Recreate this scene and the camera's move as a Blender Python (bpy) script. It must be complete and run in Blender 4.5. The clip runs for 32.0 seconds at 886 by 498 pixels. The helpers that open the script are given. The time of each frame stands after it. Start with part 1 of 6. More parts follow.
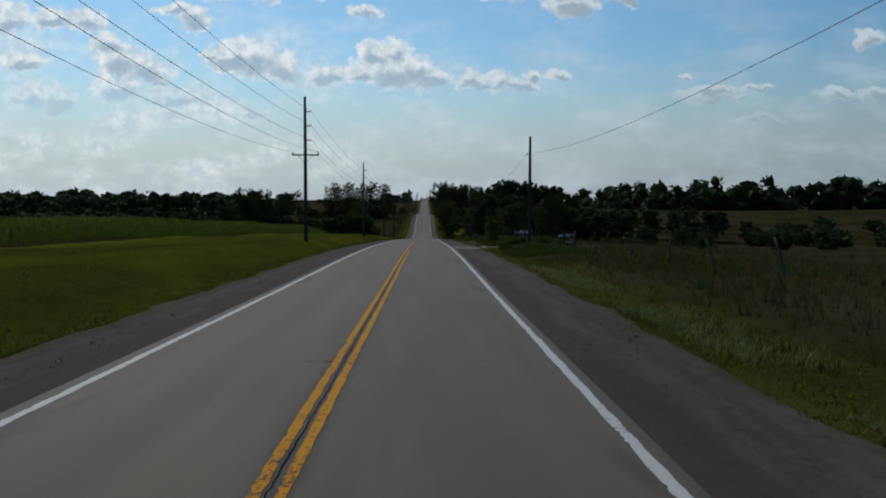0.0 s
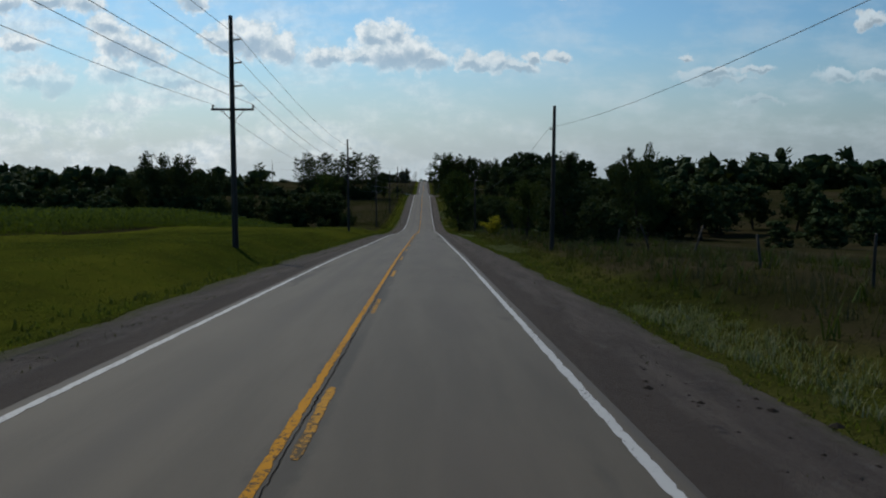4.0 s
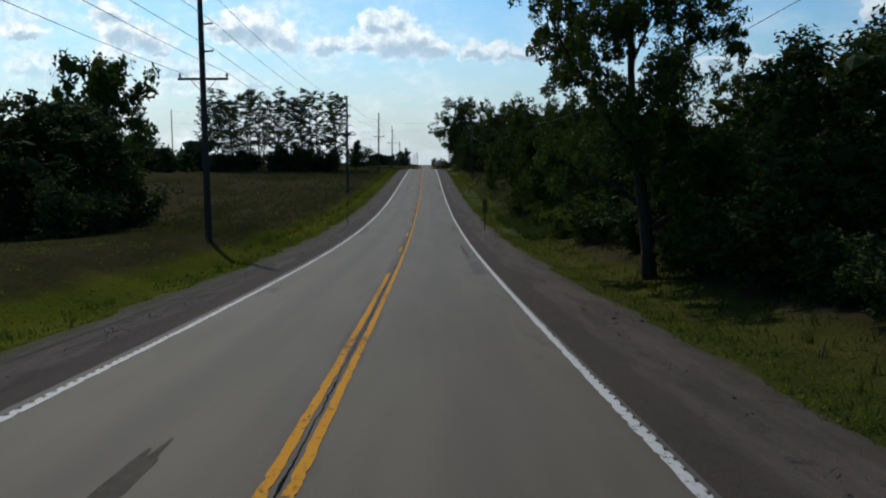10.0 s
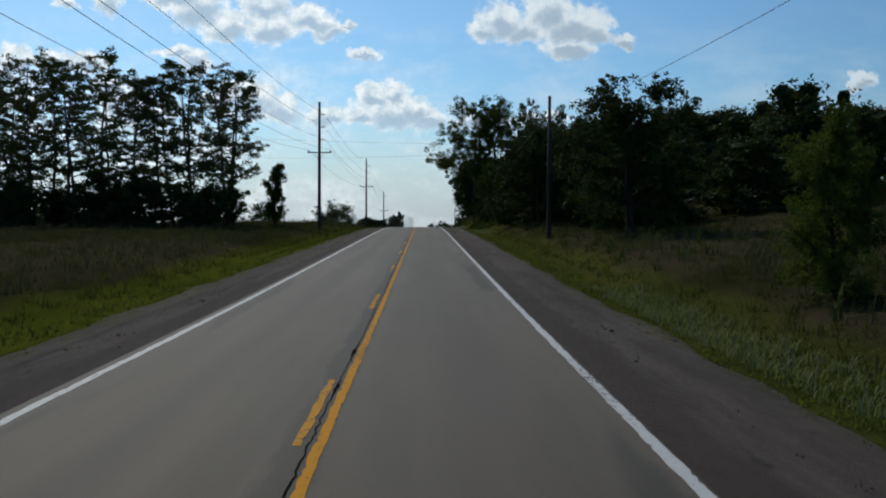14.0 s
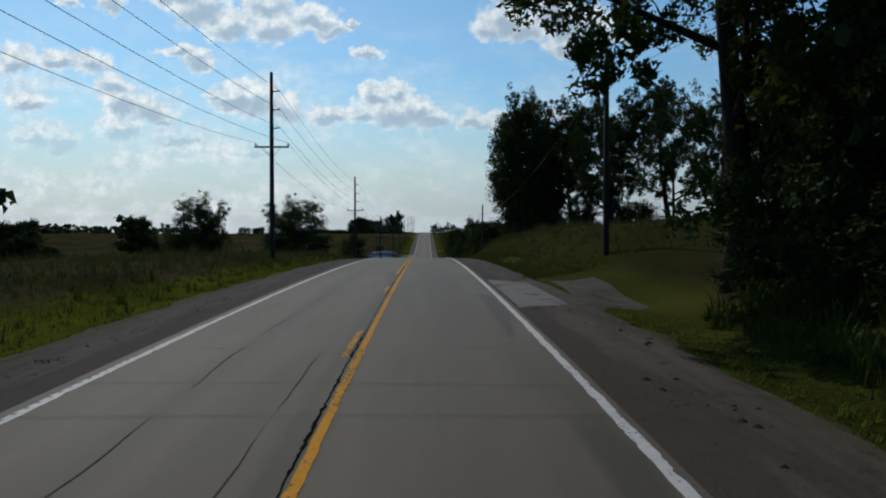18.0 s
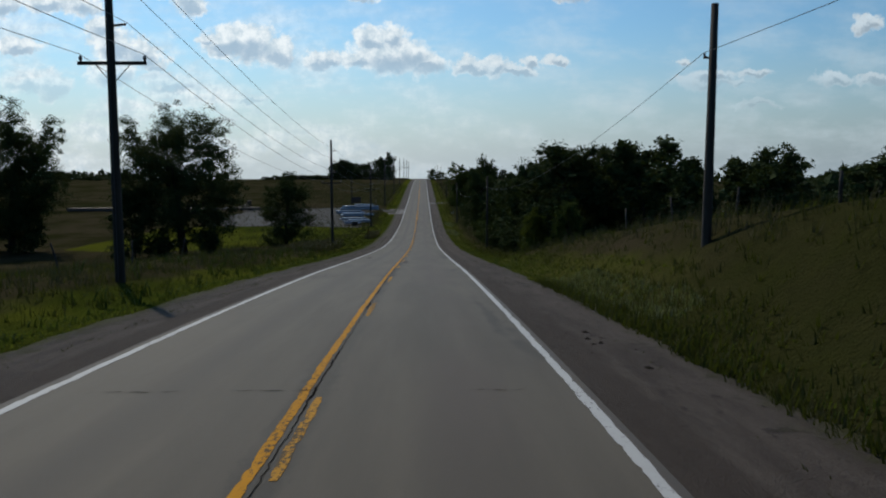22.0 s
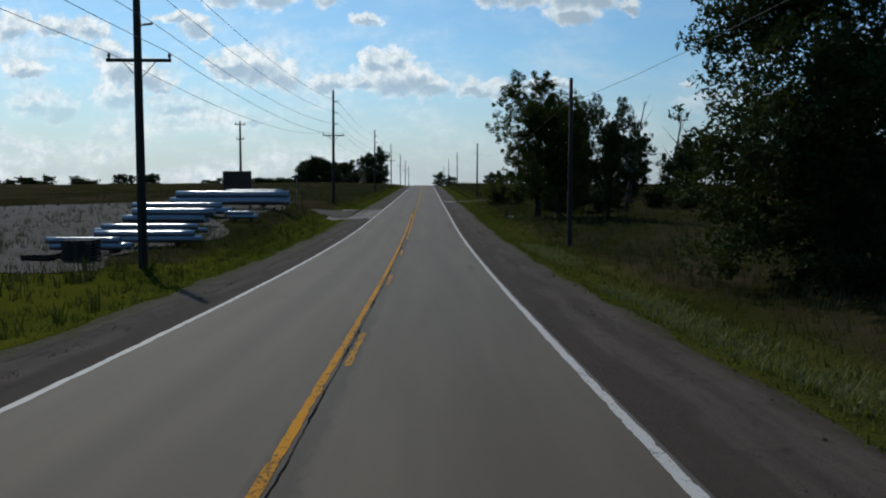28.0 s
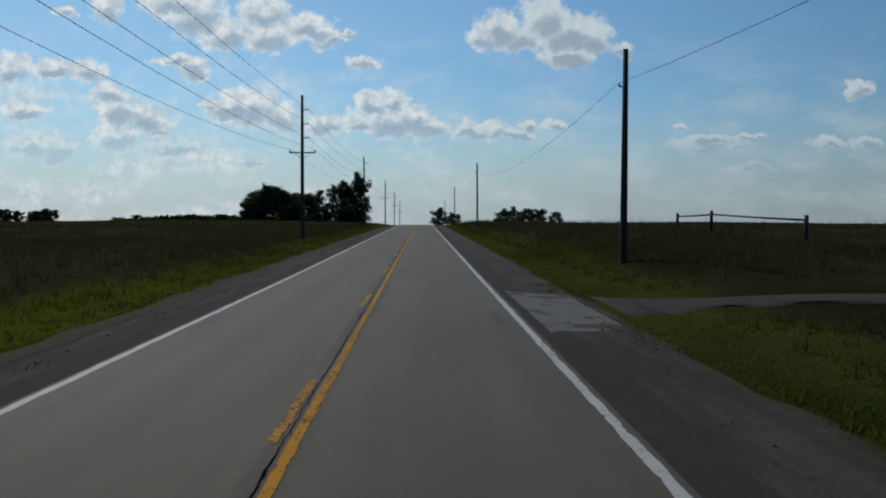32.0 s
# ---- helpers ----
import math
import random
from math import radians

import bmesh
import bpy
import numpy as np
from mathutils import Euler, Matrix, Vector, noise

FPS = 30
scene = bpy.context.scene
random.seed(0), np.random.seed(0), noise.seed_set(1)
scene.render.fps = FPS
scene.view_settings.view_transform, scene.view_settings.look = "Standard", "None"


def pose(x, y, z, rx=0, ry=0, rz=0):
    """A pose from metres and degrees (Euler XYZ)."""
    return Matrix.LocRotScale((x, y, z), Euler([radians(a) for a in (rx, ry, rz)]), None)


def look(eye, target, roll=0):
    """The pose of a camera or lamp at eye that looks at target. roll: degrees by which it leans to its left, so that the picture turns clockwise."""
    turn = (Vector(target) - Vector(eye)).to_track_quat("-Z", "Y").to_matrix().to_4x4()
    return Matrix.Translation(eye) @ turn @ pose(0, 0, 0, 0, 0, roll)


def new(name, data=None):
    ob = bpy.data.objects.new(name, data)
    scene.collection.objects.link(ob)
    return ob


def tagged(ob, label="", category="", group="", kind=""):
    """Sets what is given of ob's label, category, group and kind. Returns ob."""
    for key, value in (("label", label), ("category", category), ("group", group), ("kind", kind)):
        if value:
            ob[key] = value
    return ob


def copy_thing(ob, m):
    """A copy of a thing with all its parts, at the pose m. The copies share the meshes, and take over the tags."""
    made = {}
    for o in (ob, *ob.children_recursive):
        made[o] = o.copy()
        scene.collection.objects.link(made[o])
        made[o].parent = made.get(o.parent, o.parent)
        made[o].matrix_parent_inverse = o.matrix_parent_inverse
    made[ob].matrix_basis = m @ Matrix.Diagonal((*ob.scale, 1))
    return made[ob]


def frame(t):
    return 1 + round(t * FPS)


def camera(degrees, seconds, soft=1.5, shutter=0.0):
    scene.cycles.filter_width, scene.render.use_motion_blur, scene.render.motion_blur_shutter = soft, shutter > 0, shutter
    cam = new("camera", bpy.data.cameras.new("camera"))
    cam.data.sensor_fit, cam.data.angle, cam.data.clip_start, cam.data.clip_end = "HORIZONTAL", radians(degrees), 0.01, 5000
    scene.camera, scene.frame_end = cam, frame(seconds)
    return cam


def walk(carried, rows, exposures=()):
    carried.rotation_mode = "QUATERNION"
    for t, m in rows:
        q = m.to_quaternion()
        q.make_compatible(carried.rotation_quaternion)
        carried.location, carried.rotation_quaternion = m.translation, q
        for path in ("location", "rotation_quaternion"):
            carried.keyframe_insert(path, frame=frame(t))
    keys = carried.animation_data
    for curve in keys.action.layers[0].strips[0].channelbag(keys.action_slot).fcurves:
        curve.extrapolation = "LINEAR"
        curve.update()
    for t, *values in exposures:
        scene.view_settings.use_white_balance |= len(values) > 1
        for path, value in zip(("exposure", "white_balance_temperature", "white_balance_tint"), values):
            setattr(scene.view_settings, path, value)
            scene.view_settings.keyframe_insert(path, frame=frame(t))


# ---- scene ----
# ---------------- camera ----------------
cam = camera(56.5, 32.0, soft=2.0, shutter=0.0)
PATH = [
    (0, 1.31, -0.64, 2.29, -5, 0, -1.22),
    (0.5, 1.32, 12.17, 1.66, -5.18, 0, -1.23),
    (1, 1.34, 24.13, 1.04, -5.32, 0, -1.19),
    (1.5, 1.35, 37.52, 0.37, -5.38, 0, -1.3),
    (2, 1.36, 49.3, -0.25, -5.53, 0, -1.29),
    (2.5, 1.38, 60.83, -0.89, -5.79, 0, -1.28),
    (3, 1.39, 73.95, -1.68, -5.93, 0, -1.32),
    (3.5, 1.37, 86.28, -2.5, -6.16, 0, -1.32),
    (5.5, 1.29, 134.03, -5.73, -6.26, 0, -1),
    (6, 1.27, 146.68, -6.62, -6.37, 0, -1.1),
    (6.5, 1.27, 160.45, -7.66, -6.67, 0, -1.1),
    (7, 1.27, 172.98, -8.59, -6.43, 0, -1.2),
    (7.5, 1.27, 185.95, -9.52, -6.54, 0, -1.19),
    (8, 1.28, 196.8, -10.32, -6.84, 0, -1.3),
    (8.5, 1.28, 209.1, -11.23, -6.75, 0, -1.29),
    (9, 1.28, 221.56, -12.22, -6.85, 0, -1.23),
    (9.5, 1.27, 233.3, -13.22, -6.97, 0, -1.19),
    (10, 1.27, 245.46, -14.19, -6.94, 0, -1.07),
    (10.5, 1.26, 258.59, -15.18, -6.2, 0, -1.06),
    (11, 1.25, 270.2, -15.96, -5.7, 0, -1.2),
    (11.5, 1.24, 283.35, -16.72, -5.39, 0, -1.27),
    (12, 1.23, 295.71, -17.29, -4.81, 0, -1.24),
    (12.5, 1.21, 307.03, -17.7, -4.15, 0, -1.37),
    (13, 1.2, 321.13, -18.03, -3.5, 0, -1.43),
    (13.5, 1.21, 330.15, -18.15, -3.18, 0, -1.34),
    (14, 1.22, 345.32, -18.22, -2.23, 0, -1.35),
    (14.5, 1.23, 357.27, -18.19, -1.99, 0, -1.3),
    (16.5, 1.27, 406.82, -17.66, -2, 0, -1.15),
    (17, 1.28, 418.7, -17.52, -1.84, 0, -1.13),
    (17.5, 1.29, 431.09, -17.41, -1.82, 0, -1.11),
    (18, 1.3, 443.85, -17.34, -2.31, 0, -1.17),
    (18.5, 1.31, 454.14, -17.35, -2.72, 0, -1.25),
    (19, 1.32, 467.59, -17.47, -3.17, 0, -1.42),
    (19.5, 1.36, 479.11, -17.67, -3.6, 0, -1.57),
    (20, 1.4, 491.73, -17.97, -4.07, 0, -1.56),
    (20.5, 1.43, 504.34, -18.36, -4.3, 0, -1.5),
    (21, 1.47, 512.92, -18.68, -4.68, 0, -1.48),
    (21.5, 1.46, 529.59, -19.44, -5.78, 0, -1.41),
    (22, 1.45, 541.7, -20.1, -5.97, 0, -1.41),
    (22.5, 1.44, 553.34, -20.84, -6.36, 0, -1.21),
    (23, 1.43, 565.35, -21.71, -6.71, 0, -1.02),
    (23.5, 1.42, 578.16, -22.74, -7.27, 0, -0.95),
    (24, 1.42, 590.47, -23.83, -7.51, 0, -1.07),
    (24.5, 1.41, 602.56, -24.9, -7.64, 0, -1.19),
    (25, 1.4, 614.99, -25.97, -7.42, 0, -1.16),
    (25.5, 1.38, 627.3, -26.98, -7, 0, -1.16),
    (27.5, 1.32, 677.57, -30.19, -4.83, 0, -1.17),
    (28, 1.3, 686.9, -30.57, -4.48, 0, -1.14),
    (28.5, 1.27, 701.65, -31.05, -3.83, 0, -1.19),
    (29, 1.23, 714.37, -31.34, -3.42, 0, -1.32),
    (29.5, 1.19, 726.06, -31.49, -2.77, 0, -1.41),
    (30, 1.16, 738.36, -31.54, -2.24, 0, -1.44),
    (30.5, 1.21, 750.29, -31.48, -1.94, 0, -1.42),
    (31, 1.26, 761.76, -31.32, -1.95, 0, -1.44),
    (31.5, 1.31, 774.09, -31.16, -1.77, 0, -1.5),
    (32, 1.36, 786.83, -31, -1.67, 0, -1.45),
]

# the clip's own exposure drifts: darker in the open, lighter between the woods
EXPOSURE = [(0, -0.30), (3, -0.28), (6, -0.1), (9, 0.05), (11, 0.1), (13, 0.0), (14.5, -0.1), (17, -0.18), (20, -0.18), (23, -0.05), (25, 0.0), (28, -0.12), (30, -0.28), (31, -0.34), (32, -0.42)]
walk(cam, [(t, pose(x, y, z, 90 + p, r, w)) for t, x, y, z, p, r, w in PATH], exposures=EXPOSURE)

# ---------------- world and sun ----------------
SUN_DIR = Vector((-0.30, 0.64, 0.70)).normalized()
sun_data = bpy.data.lights.new("sun", "SUN")
sun_data.energy, sun_data.angle, sun_data.color = 2.6, radians(0.6), (1.0, 0.92, 0.79)
sun = new("sun", sun_data)
sun.matrix_world = look(SUN_DIR * 60, (0, 0, 0))


class Nodes:
    """Short-hand for building a node tree."""

    def __init__(self, tree):
        self.t = tree
        tree.nodes.clear()

    def add(self, kind, props=None, **inputs):
        n = self.t.nodes.new(kind)
        for k, v in (props or {}).items():
            setattr(n, k, v)
        for k, v in inputs.items():
            key = int(k[1:]) if k[0] == "i" and k[1:].isdigit() else k.replace("_", " ")
            if isinstance(v, bpy.types.NodeSocket):
                self.t.links.new(v, n.inputs[key])
            else:
                n.inputs[key].default_value = v
        return n

    def math(self, op, a, b=0.0, c=0.0, clamp=False):
        return self.add("ShaderNodeMath", {"operation": op, "use_clamp": clamp}, i0=a, i1=b, i2=c).outputs[0]

    def vec(self, op, a, b=(0, 0, 0), **kw):
        n = self.add("ShaderNodeVectorMath", {"operation": op}, i0=a, i1=b)
        return n.outputs["Value"] if op in ("LENGTH", "DOT_PRODUCT", "DISTANCE") else n.outputs[0]

    def noise(self, vector, scale, detail=4.0, rough=0.55, distort=0.0):
        return self.add("ShaderNodeTexNoise", {}, Vector=vector, Scale=scale, Detail=detail, Roughness=rough, Distortion=distort).outputs[0]

    def ramp(self, fac, *stops):
        n = self.add("ShaderNodeValToRGB", {}, Fac=fac)
        e = n.color_ramp.elements
        while len(e) < len(stops):
            e.new(0.5)
        for el, (p, c) in zip(e, stops):
            el.position, el.color = p, (*c, 1) if len(c) == 3 else c
        return n.outputs[0]

    def mix(self, fac, a, b, blend="MIX"):
        n = self.add("ShaderNodeMix", {"data_type": "RGBA", "blend_type": blend})
        for idx, v in ((0, fac), (6, a), (7, b)):
            if isinstance(v, bpy.types.NodeSocket):
                self.t.links.new(v, n.inputs[idx])
            else:
                n.inputs[idx].default_value = v if idx == 0 else ((*v, 1) if len(v) == 3 else v)
        return n.outputs[2]

    def band(self, x, lo, hi):
        return self.add("ShaderNodeMapRange", {"interpolation_type": "SMOOTHSTEP"}, Value=x, From_Min=lo, From_Max=hi).outputs[0]


# cumulus puffs: bearing off the road's line, height over the horizon, half width, half height (thousandths)
PUFFS_HIGH = [(-273, 253, 41, 31), (-300, 263, 41, 17), (-237, 227, 34, 21), (-193, 257, 34, 27), (-186, 227, 34, 24), (-139, 238, 38, 19), (-116, 224, 31, 14), (-92, 231, 14, 5),
              (-301, 196, 27, 8), (-271, 188, 29, 14), (-72, 194, 24, 7), (-427, 256, 17, 8), (-373, 259, 21, 17), (71, 225, 27, 14), (95, 236, 34, 23), (119, 228, 34, 23),
              (146, 249, 34, 29), (167, 233, 45, 29), (201, 230, 31, 26), (174, 204, 41, 14), (239, 213, 17, 8)]
PUFFS_LEFT = [(-491, 185, 27, 22), (-441, 186, 34, 14), (-401, 182, 31, 16), (-475, 139, 34, 11), (-378, 156, 22, 15), (-365, 139, 33, 21), (-335, 129, 33, 21),
              (-312, 116, 17, 12), (-472, 95, 27, 14), (-439, 92, 27, 17), (-369, 105, 31, 19), (-302, 95, 41, 12)]
PUFFS_MIDDLE = [(-234, 143, 36, 18), (-207, 140, 40, 25), (-173, 130, 26, 19), (-254, 146, 19, 8), (-119, 123, 29, 11), (-65, 147, 19, 15), (-38, 150, 25, 14), (-38, 127, 56, 23),
                (3, 117, 29, 16), (-79, 123, 27, 12), (58, 117, 27, 12), (85, 117, 27, 12), (130, 120, 12, 10), (161, 120, 19, 8), (106, 109, 41, 8), (-208, 75, 31, 6)]
PUFFS_RIGHT = [(347, 104, 31, 8), (399, 106, 26, 5), (338, 97, 40, 8), (379, 96, 17, 5), (503, 100, 33, 9), (546, 98, 21, 8), (401, 69, 38, 5), (534, 165, 21, 10), (310, 122, 12, 5)]
world = bpy.data.worlds.new("sky")
scene.world = world
world.use_nodes = True
g = Nodes(world.node_tree)
way = g.add("ShaderNodeTexCoord").outputs["Generated"]
sep = g.add("ShaderNodeSeparateXYZ", {}, Vector=way)
ahead = g.math("MAXIMUM", sep.outputs[1], 0.05)
px = g.math("DIVIDE", sep.outputs[0], ahead)
pz = g.math("DIVIDE", sep.outputs[2], ahead)
plane = g.add("ShaderNodeCombineXYZ", {}, X=px, Y=pz, Z=0.0).outputs[0]
puff = g.add("ShaderNodeTexNoise", {}, Vector=plane, Scale=34.0, Detail=6.0, Roughness=0.62)
wobble = g.vec("MULTIPLY", g.vec("SUBTRACT", puff.outputs["Color"], (0.5, 0.5, 0.5)), (0.050, 0.036, 0))
spot = g.vec("ADD", plane, wobble)
cover, base = None, None
for u, v, a, b in PUFFS_HIGH + PUFFS_LEFT + PUFFS_MIDDLE + PUFFS_RIGHT:
    away = g.vec("SUBTRACT", spot, (u / 1000, v / 1000, 0))
    d = g.math("SUBTRACT", 1.0, g.vec("LENGTH", g.vec("MULTIPLY", away, (930 / a, 900 / b, 0))))
    cover = d if cover is None else g.math("MAXIMUM", cover, d)
    away = g.vec("SUBTRACT", spot, ((u + 0.16 * a) / 1000, (v - 0.42 * b) / 1000, 0))
    d = g.math("SUBTRACT", 1.0, g.vec("LENGTH", g.vec("MULTIPLY", away, (1000 / (a * 0.92), 1000 / (b * 0.68), 0))))
    base = d if base is None else g.math("MAXIMUM", base, d)
fine = g.noise(plane, 70.0, 7.0, 0.66)
body = g.math("ADD", cover, g.math("MULTIPLY", g.math("SUBTRACT", fine, 0.5), 0.9))
front = g.band(sep.outputs[1], 0.1, 0.4)
dens = g.math("MULTIPLY", g.math("MULTIPLY", g.band(body, -0.10, 0.40), front), g.math("ADD", 0.45, g.math("MULTIPLY", g.band(pz, 0.085, 0.125), 0.55)))
# a thin veil, thickest low down and towards the sun, with soft grey streaks in it
veil = g.band(g.noise(g.vec("MULTIPLY", plane, (1.0, 2.4, 0)), 9.0, 8.0, 0.60), 0.40, 0.70)
wisps = g.math("MULTIPLY", g.math("MULTIPLY", veil, g.band(pz, 0.28, 0.10)), front)
wisps = g.math("MULTIPLY", wisps, g.math("ADD", 0.40, g.math("MULTIPLY", g.band(px, 0.10, -0.35), 0.50)))
# the undersides are greyer than the sunlit tops
shade = g.band(g.math("ADD", base, g.math("MULTIPLY", g.math("SUBTRACT", g.noise(plane, 30.0, 6.0, 0.6), 0.5), 1.1)), 0.05, 0.75)
streaks = g.math("MULTIPLY", g.band(g.noise(g.vec("MULTIPLY", plane, (1.0, 2.2, 0)), 14.0, 6.0, 0.55), 0.50, 0.70), g.band(pz, 0.16, 0.07))
shade = g.math("MAXIMUM", shade, g.math("MULTIPLY", streaks, 0.55))
sunward = g.band(px, 0.45, -0.15)
rim = g.mix(sunward, (0.62, 0.71, 0.77), (1.02, 1.08, 1.10))
cloud_col = g.mix(g.math("MULTIPLY", shade, 0.85), g.mix(g.band(fine, 0.35, 0.65), (0.66, 0.78, 0.86), rim), g.mix(sunward, (0.31, 0.40, 0.48), (0.38, 0.53, 0.68)))
sky = g.add("ShaderNodeTexSky", {"sky_type": "NISHITA", "sun_disc": False, "sun_elevation": math.asin(SUN_DIR.z),
                                 "sun_rotation": math.atan2(SUN_DIR.x, SUN_DIR.y), "altitude": 250.0, "air_density": 1.0,
                                 "dust_density": 1.0, "ozone_density": 2.0})
bg_sky = g.add("ShaderNodeBackground", {}, Color=g.mix(1.0, sky.outputs[0], (0.64, 0.96, 1.12), "MULTIPLY"), Strength=g.math("ADD", 0.078, g.math("MULTIPLY", g.band(g.vec("DOT_PRODUCT", way, tuple(SUN_DIR)), 0.40, 0.85), 0.020)))
bg_cloud = g.add("ShaderNodeBackground", {}, Color=cloud_col, Strength=0.96)
near_sun = g.band(g.vec("DOT_PRODUCT", way, tuple(SUN_DIR)), 0.35, 0.95)
bg_haze = g.add("ShaderNodeBackground", {}, Color=g.mix(near_sun, (0.34, 0.42, 0.48), (0.80, 0.89, 0.95)), Strength=0.90)
hazy = g.add("ShaderNodeMixShader", {}, i0=g.math("MULTIPLY", g.band(sep.outputs[2], 0.17, -0.03), 0.92), i1=bg_sky.outputs[0], i2=bg_haze.outputs[0])
cover_all = g.math("MAXIMUM", g.math("MULTIPLY", dens, 0.94), wisps)
both = g.add("ShaderNodeMixShader", {}, i0=cover_all, i1=hazy.outputs[0], i2=bg_cloud.outputs[0])
g.add("ShaderNodeOutputWorld", {}, Surface=both.outputs[0])

# ---------------- materials ----------------
def material(name, build, rough=0.8, metal=0.0, spec=0.3):
    """A Principled material; build(g, where) returns the base colour and, if wanted, a height for bump and its strength."""
    m = bpy.data.materials.new(name)
    m.use_nodes = True
    g = Nodes(m.node_tree)
    where = g.add("ShaderNodeNewGeometry").outputs["Position"]
    colour, *rest = build(g, where)
    p = g.add("ShaderNodeBsdfPrincipled", {}, Roughness=rough, Metallic=metal)
    p.inputs["Specular IOR Level"].default_value = spec
    if isinstance(colour, bpy.types.NodeSocket):
        g.t.links.new(colour, p.inputs["Base Color"])
    else:
        p.inputs["Base Color"].default_value = (*colour, 1)
    if rest:
        bump = g.add("ShaderNodeBump", {}, Height=rest[0], Strength=rest[1] if len(rest) > 1 else 0.4, Distance=rest[2] if len(rest) > 2 else 0.02)
        g.t.links.new(bump.outputs[0], p.inputs["Normal"])
    g.add("ShaderNodeOutputMaterial", {}, Surface=p.outputs[0])
    return m


def two_scale(c1, c2, c3, big=0.35, small=9.0, stretch=(1, 1, 1), bump=0.4, dist=0.02):
    def build(g, w):
        w = g.vec("MULTIPLY", w, stretch)
        a = g.noise(w, big, 5.0, 0.6)
        b = g.noise(w, small, 4.0, 0.6)
        col = g.mix(g.band(a, 0.35, 0.68), c1, c2)
        col = g.mix(g.math("MULTIPLY", g.band(b, 0.45, 0.75), 0.6), col, c3)
        return col, b, bump, dist
    return build


def asphalt_build(g, w):
    sepw = g.add("ShaderNodeSeparateXYZ", {}, Vector=w)
    grain = g.noise(w, 55.0, 3.0, 0.7)
    stain = g.noise(g.vec("MULTIPLY", w, (1.0, 0.07, 1.0)), 1.1, 5.0, 0.6)
    blot = g.noise(w, 0.16, 4.0, 0.55)
    col = g.mix(g.band(stain, 0.3, 0.72), (0.056, 0.046, 0.0330), (0.082, 0.068, 0.0490))
    col = g.mix(g.math("MULTIPLY", g.band(blot, 0.45, 0.75), 0.4), col, (0.082, 0.068, 0.049))
    # oil-darkened middle of each lane and polished wheel tracks
    lane = g.math("ABSOLUTE", g.math("SUBTRACT", g.math("ABSOLUTE", sepw.outputs[0]), 1.75))
    oil = g.math("MULTIPLY", g.band(lane, 0.55, 0.0), g.band(stain, 0.25, 0.65))
    oil = g.math("MULTIPLY", oil, g.math("ADD", 0.20, g.math("MULTIPLY", g.math("LESS_THAN", sepw.outputs[0], 0.0), 0.28)))
    col = g.mix(oil, col, (0.02827, 0.02312, 0.02066))
    col = g.mix(g.math("MULTIPLY", g.band(grain, 0.5, 0.8), 0.5), col, (0.08794, 0.0778, 0.06753))
    col = g.mix(g.math("MULTIPLY", g.band(grain, 0.45, 0.2), 0.5), col, (0.01886, 0.01691, 0.01512))
    # crumbled dark strip along the centre joint
    off = g.math("ABSOLUTE", sepw.outputs[0])
    mid_off = g.math("ABSOLUTE", g.math("SUBTRACT", sepw.outputs[0], 0.04))
    crumb = g.noise(g.vec("MULTIPLY", w, (1.0, 0.22, 1.0)), 2.6, 6.0, 0.7)
    chunk = g.noise(g.vec("MULTIPLY", w, (1.0, 0.5, 1.0)), 9.0, 4.0, 0.7)
    broken = g.math("ADD", crumb, g.math("MULTIPLY", g.math("SUBTRACT", chunk, 0.5), 0.35))
    reach = g.math("ADD", mid_off, g.math("MULTIPLY", g.math("SUBTRACT", broken, 0.5), 0.42))
    stretch = g.noise(g.vec("MULTIPLY", w, (0.2, 0.03, 1.0)), 1.0, 3.0, 0.6)
    joint = g.math("MULTIPLY", g.band(reach, 0.30, 0.13), g.math("ADD", 0.35, g.math("MULTIPLY", g.band(stretch, 0.38, 0.58), 0.65)))
    col = g.mix(g.math("MULTIPLY", joint, 0.72), col, g.mix(chunk, (0.008, 0.0065, 0.005), (0.024, 0.020, 0.015)))
    # old sealing smeared along the outer edge of the lanes, here and there
    long_n = g.noise(g.vec("MULTIPLY", w, (0.3, 0.055, 1.0)), 1.0, 4.0, 0.6)
    smear = g.math("MULTIPLY", g.band(g.math("ABSOLUTE", g.math("SUBTRACT", off, g.math("ADD", 2.85, g.math("MULTIPLY", crumb, 0.5)))), 0.32, 0.12), g.band(long_n, 0.54, 0.60))
    col = g.mix(g.math("MULTIPLY", smear, 0.65), col, (0.020, 0.017, 0.014))
    # gravel spilling over the broken outer edge
    edge = g.band(g.math("ADD", off, g.math("MULTIPLY", g.math("SUBTRACT", crumb, 0.5), 0.5)), 3.44, 3.62)
    col = g.mix(g.math("MULTIPLY", edge, 0.8), col, (0.055, 0.048, 0.044))
    # faint rust tint where tyres run
    rust = g.math("MULTIPLY", g.band(g.math("ABSOLUTE", g.math("SUBTRACT", sepw.outputs[0], 2.0)), 0.9, 0.1), g.band(blot, 0.35, 0.65))
    col = g.mix(g.math("MULTIPLY", rust, 0.35), col, (0.066, 0.046, 0.040))
    return col, grain, 0.35, 0.006


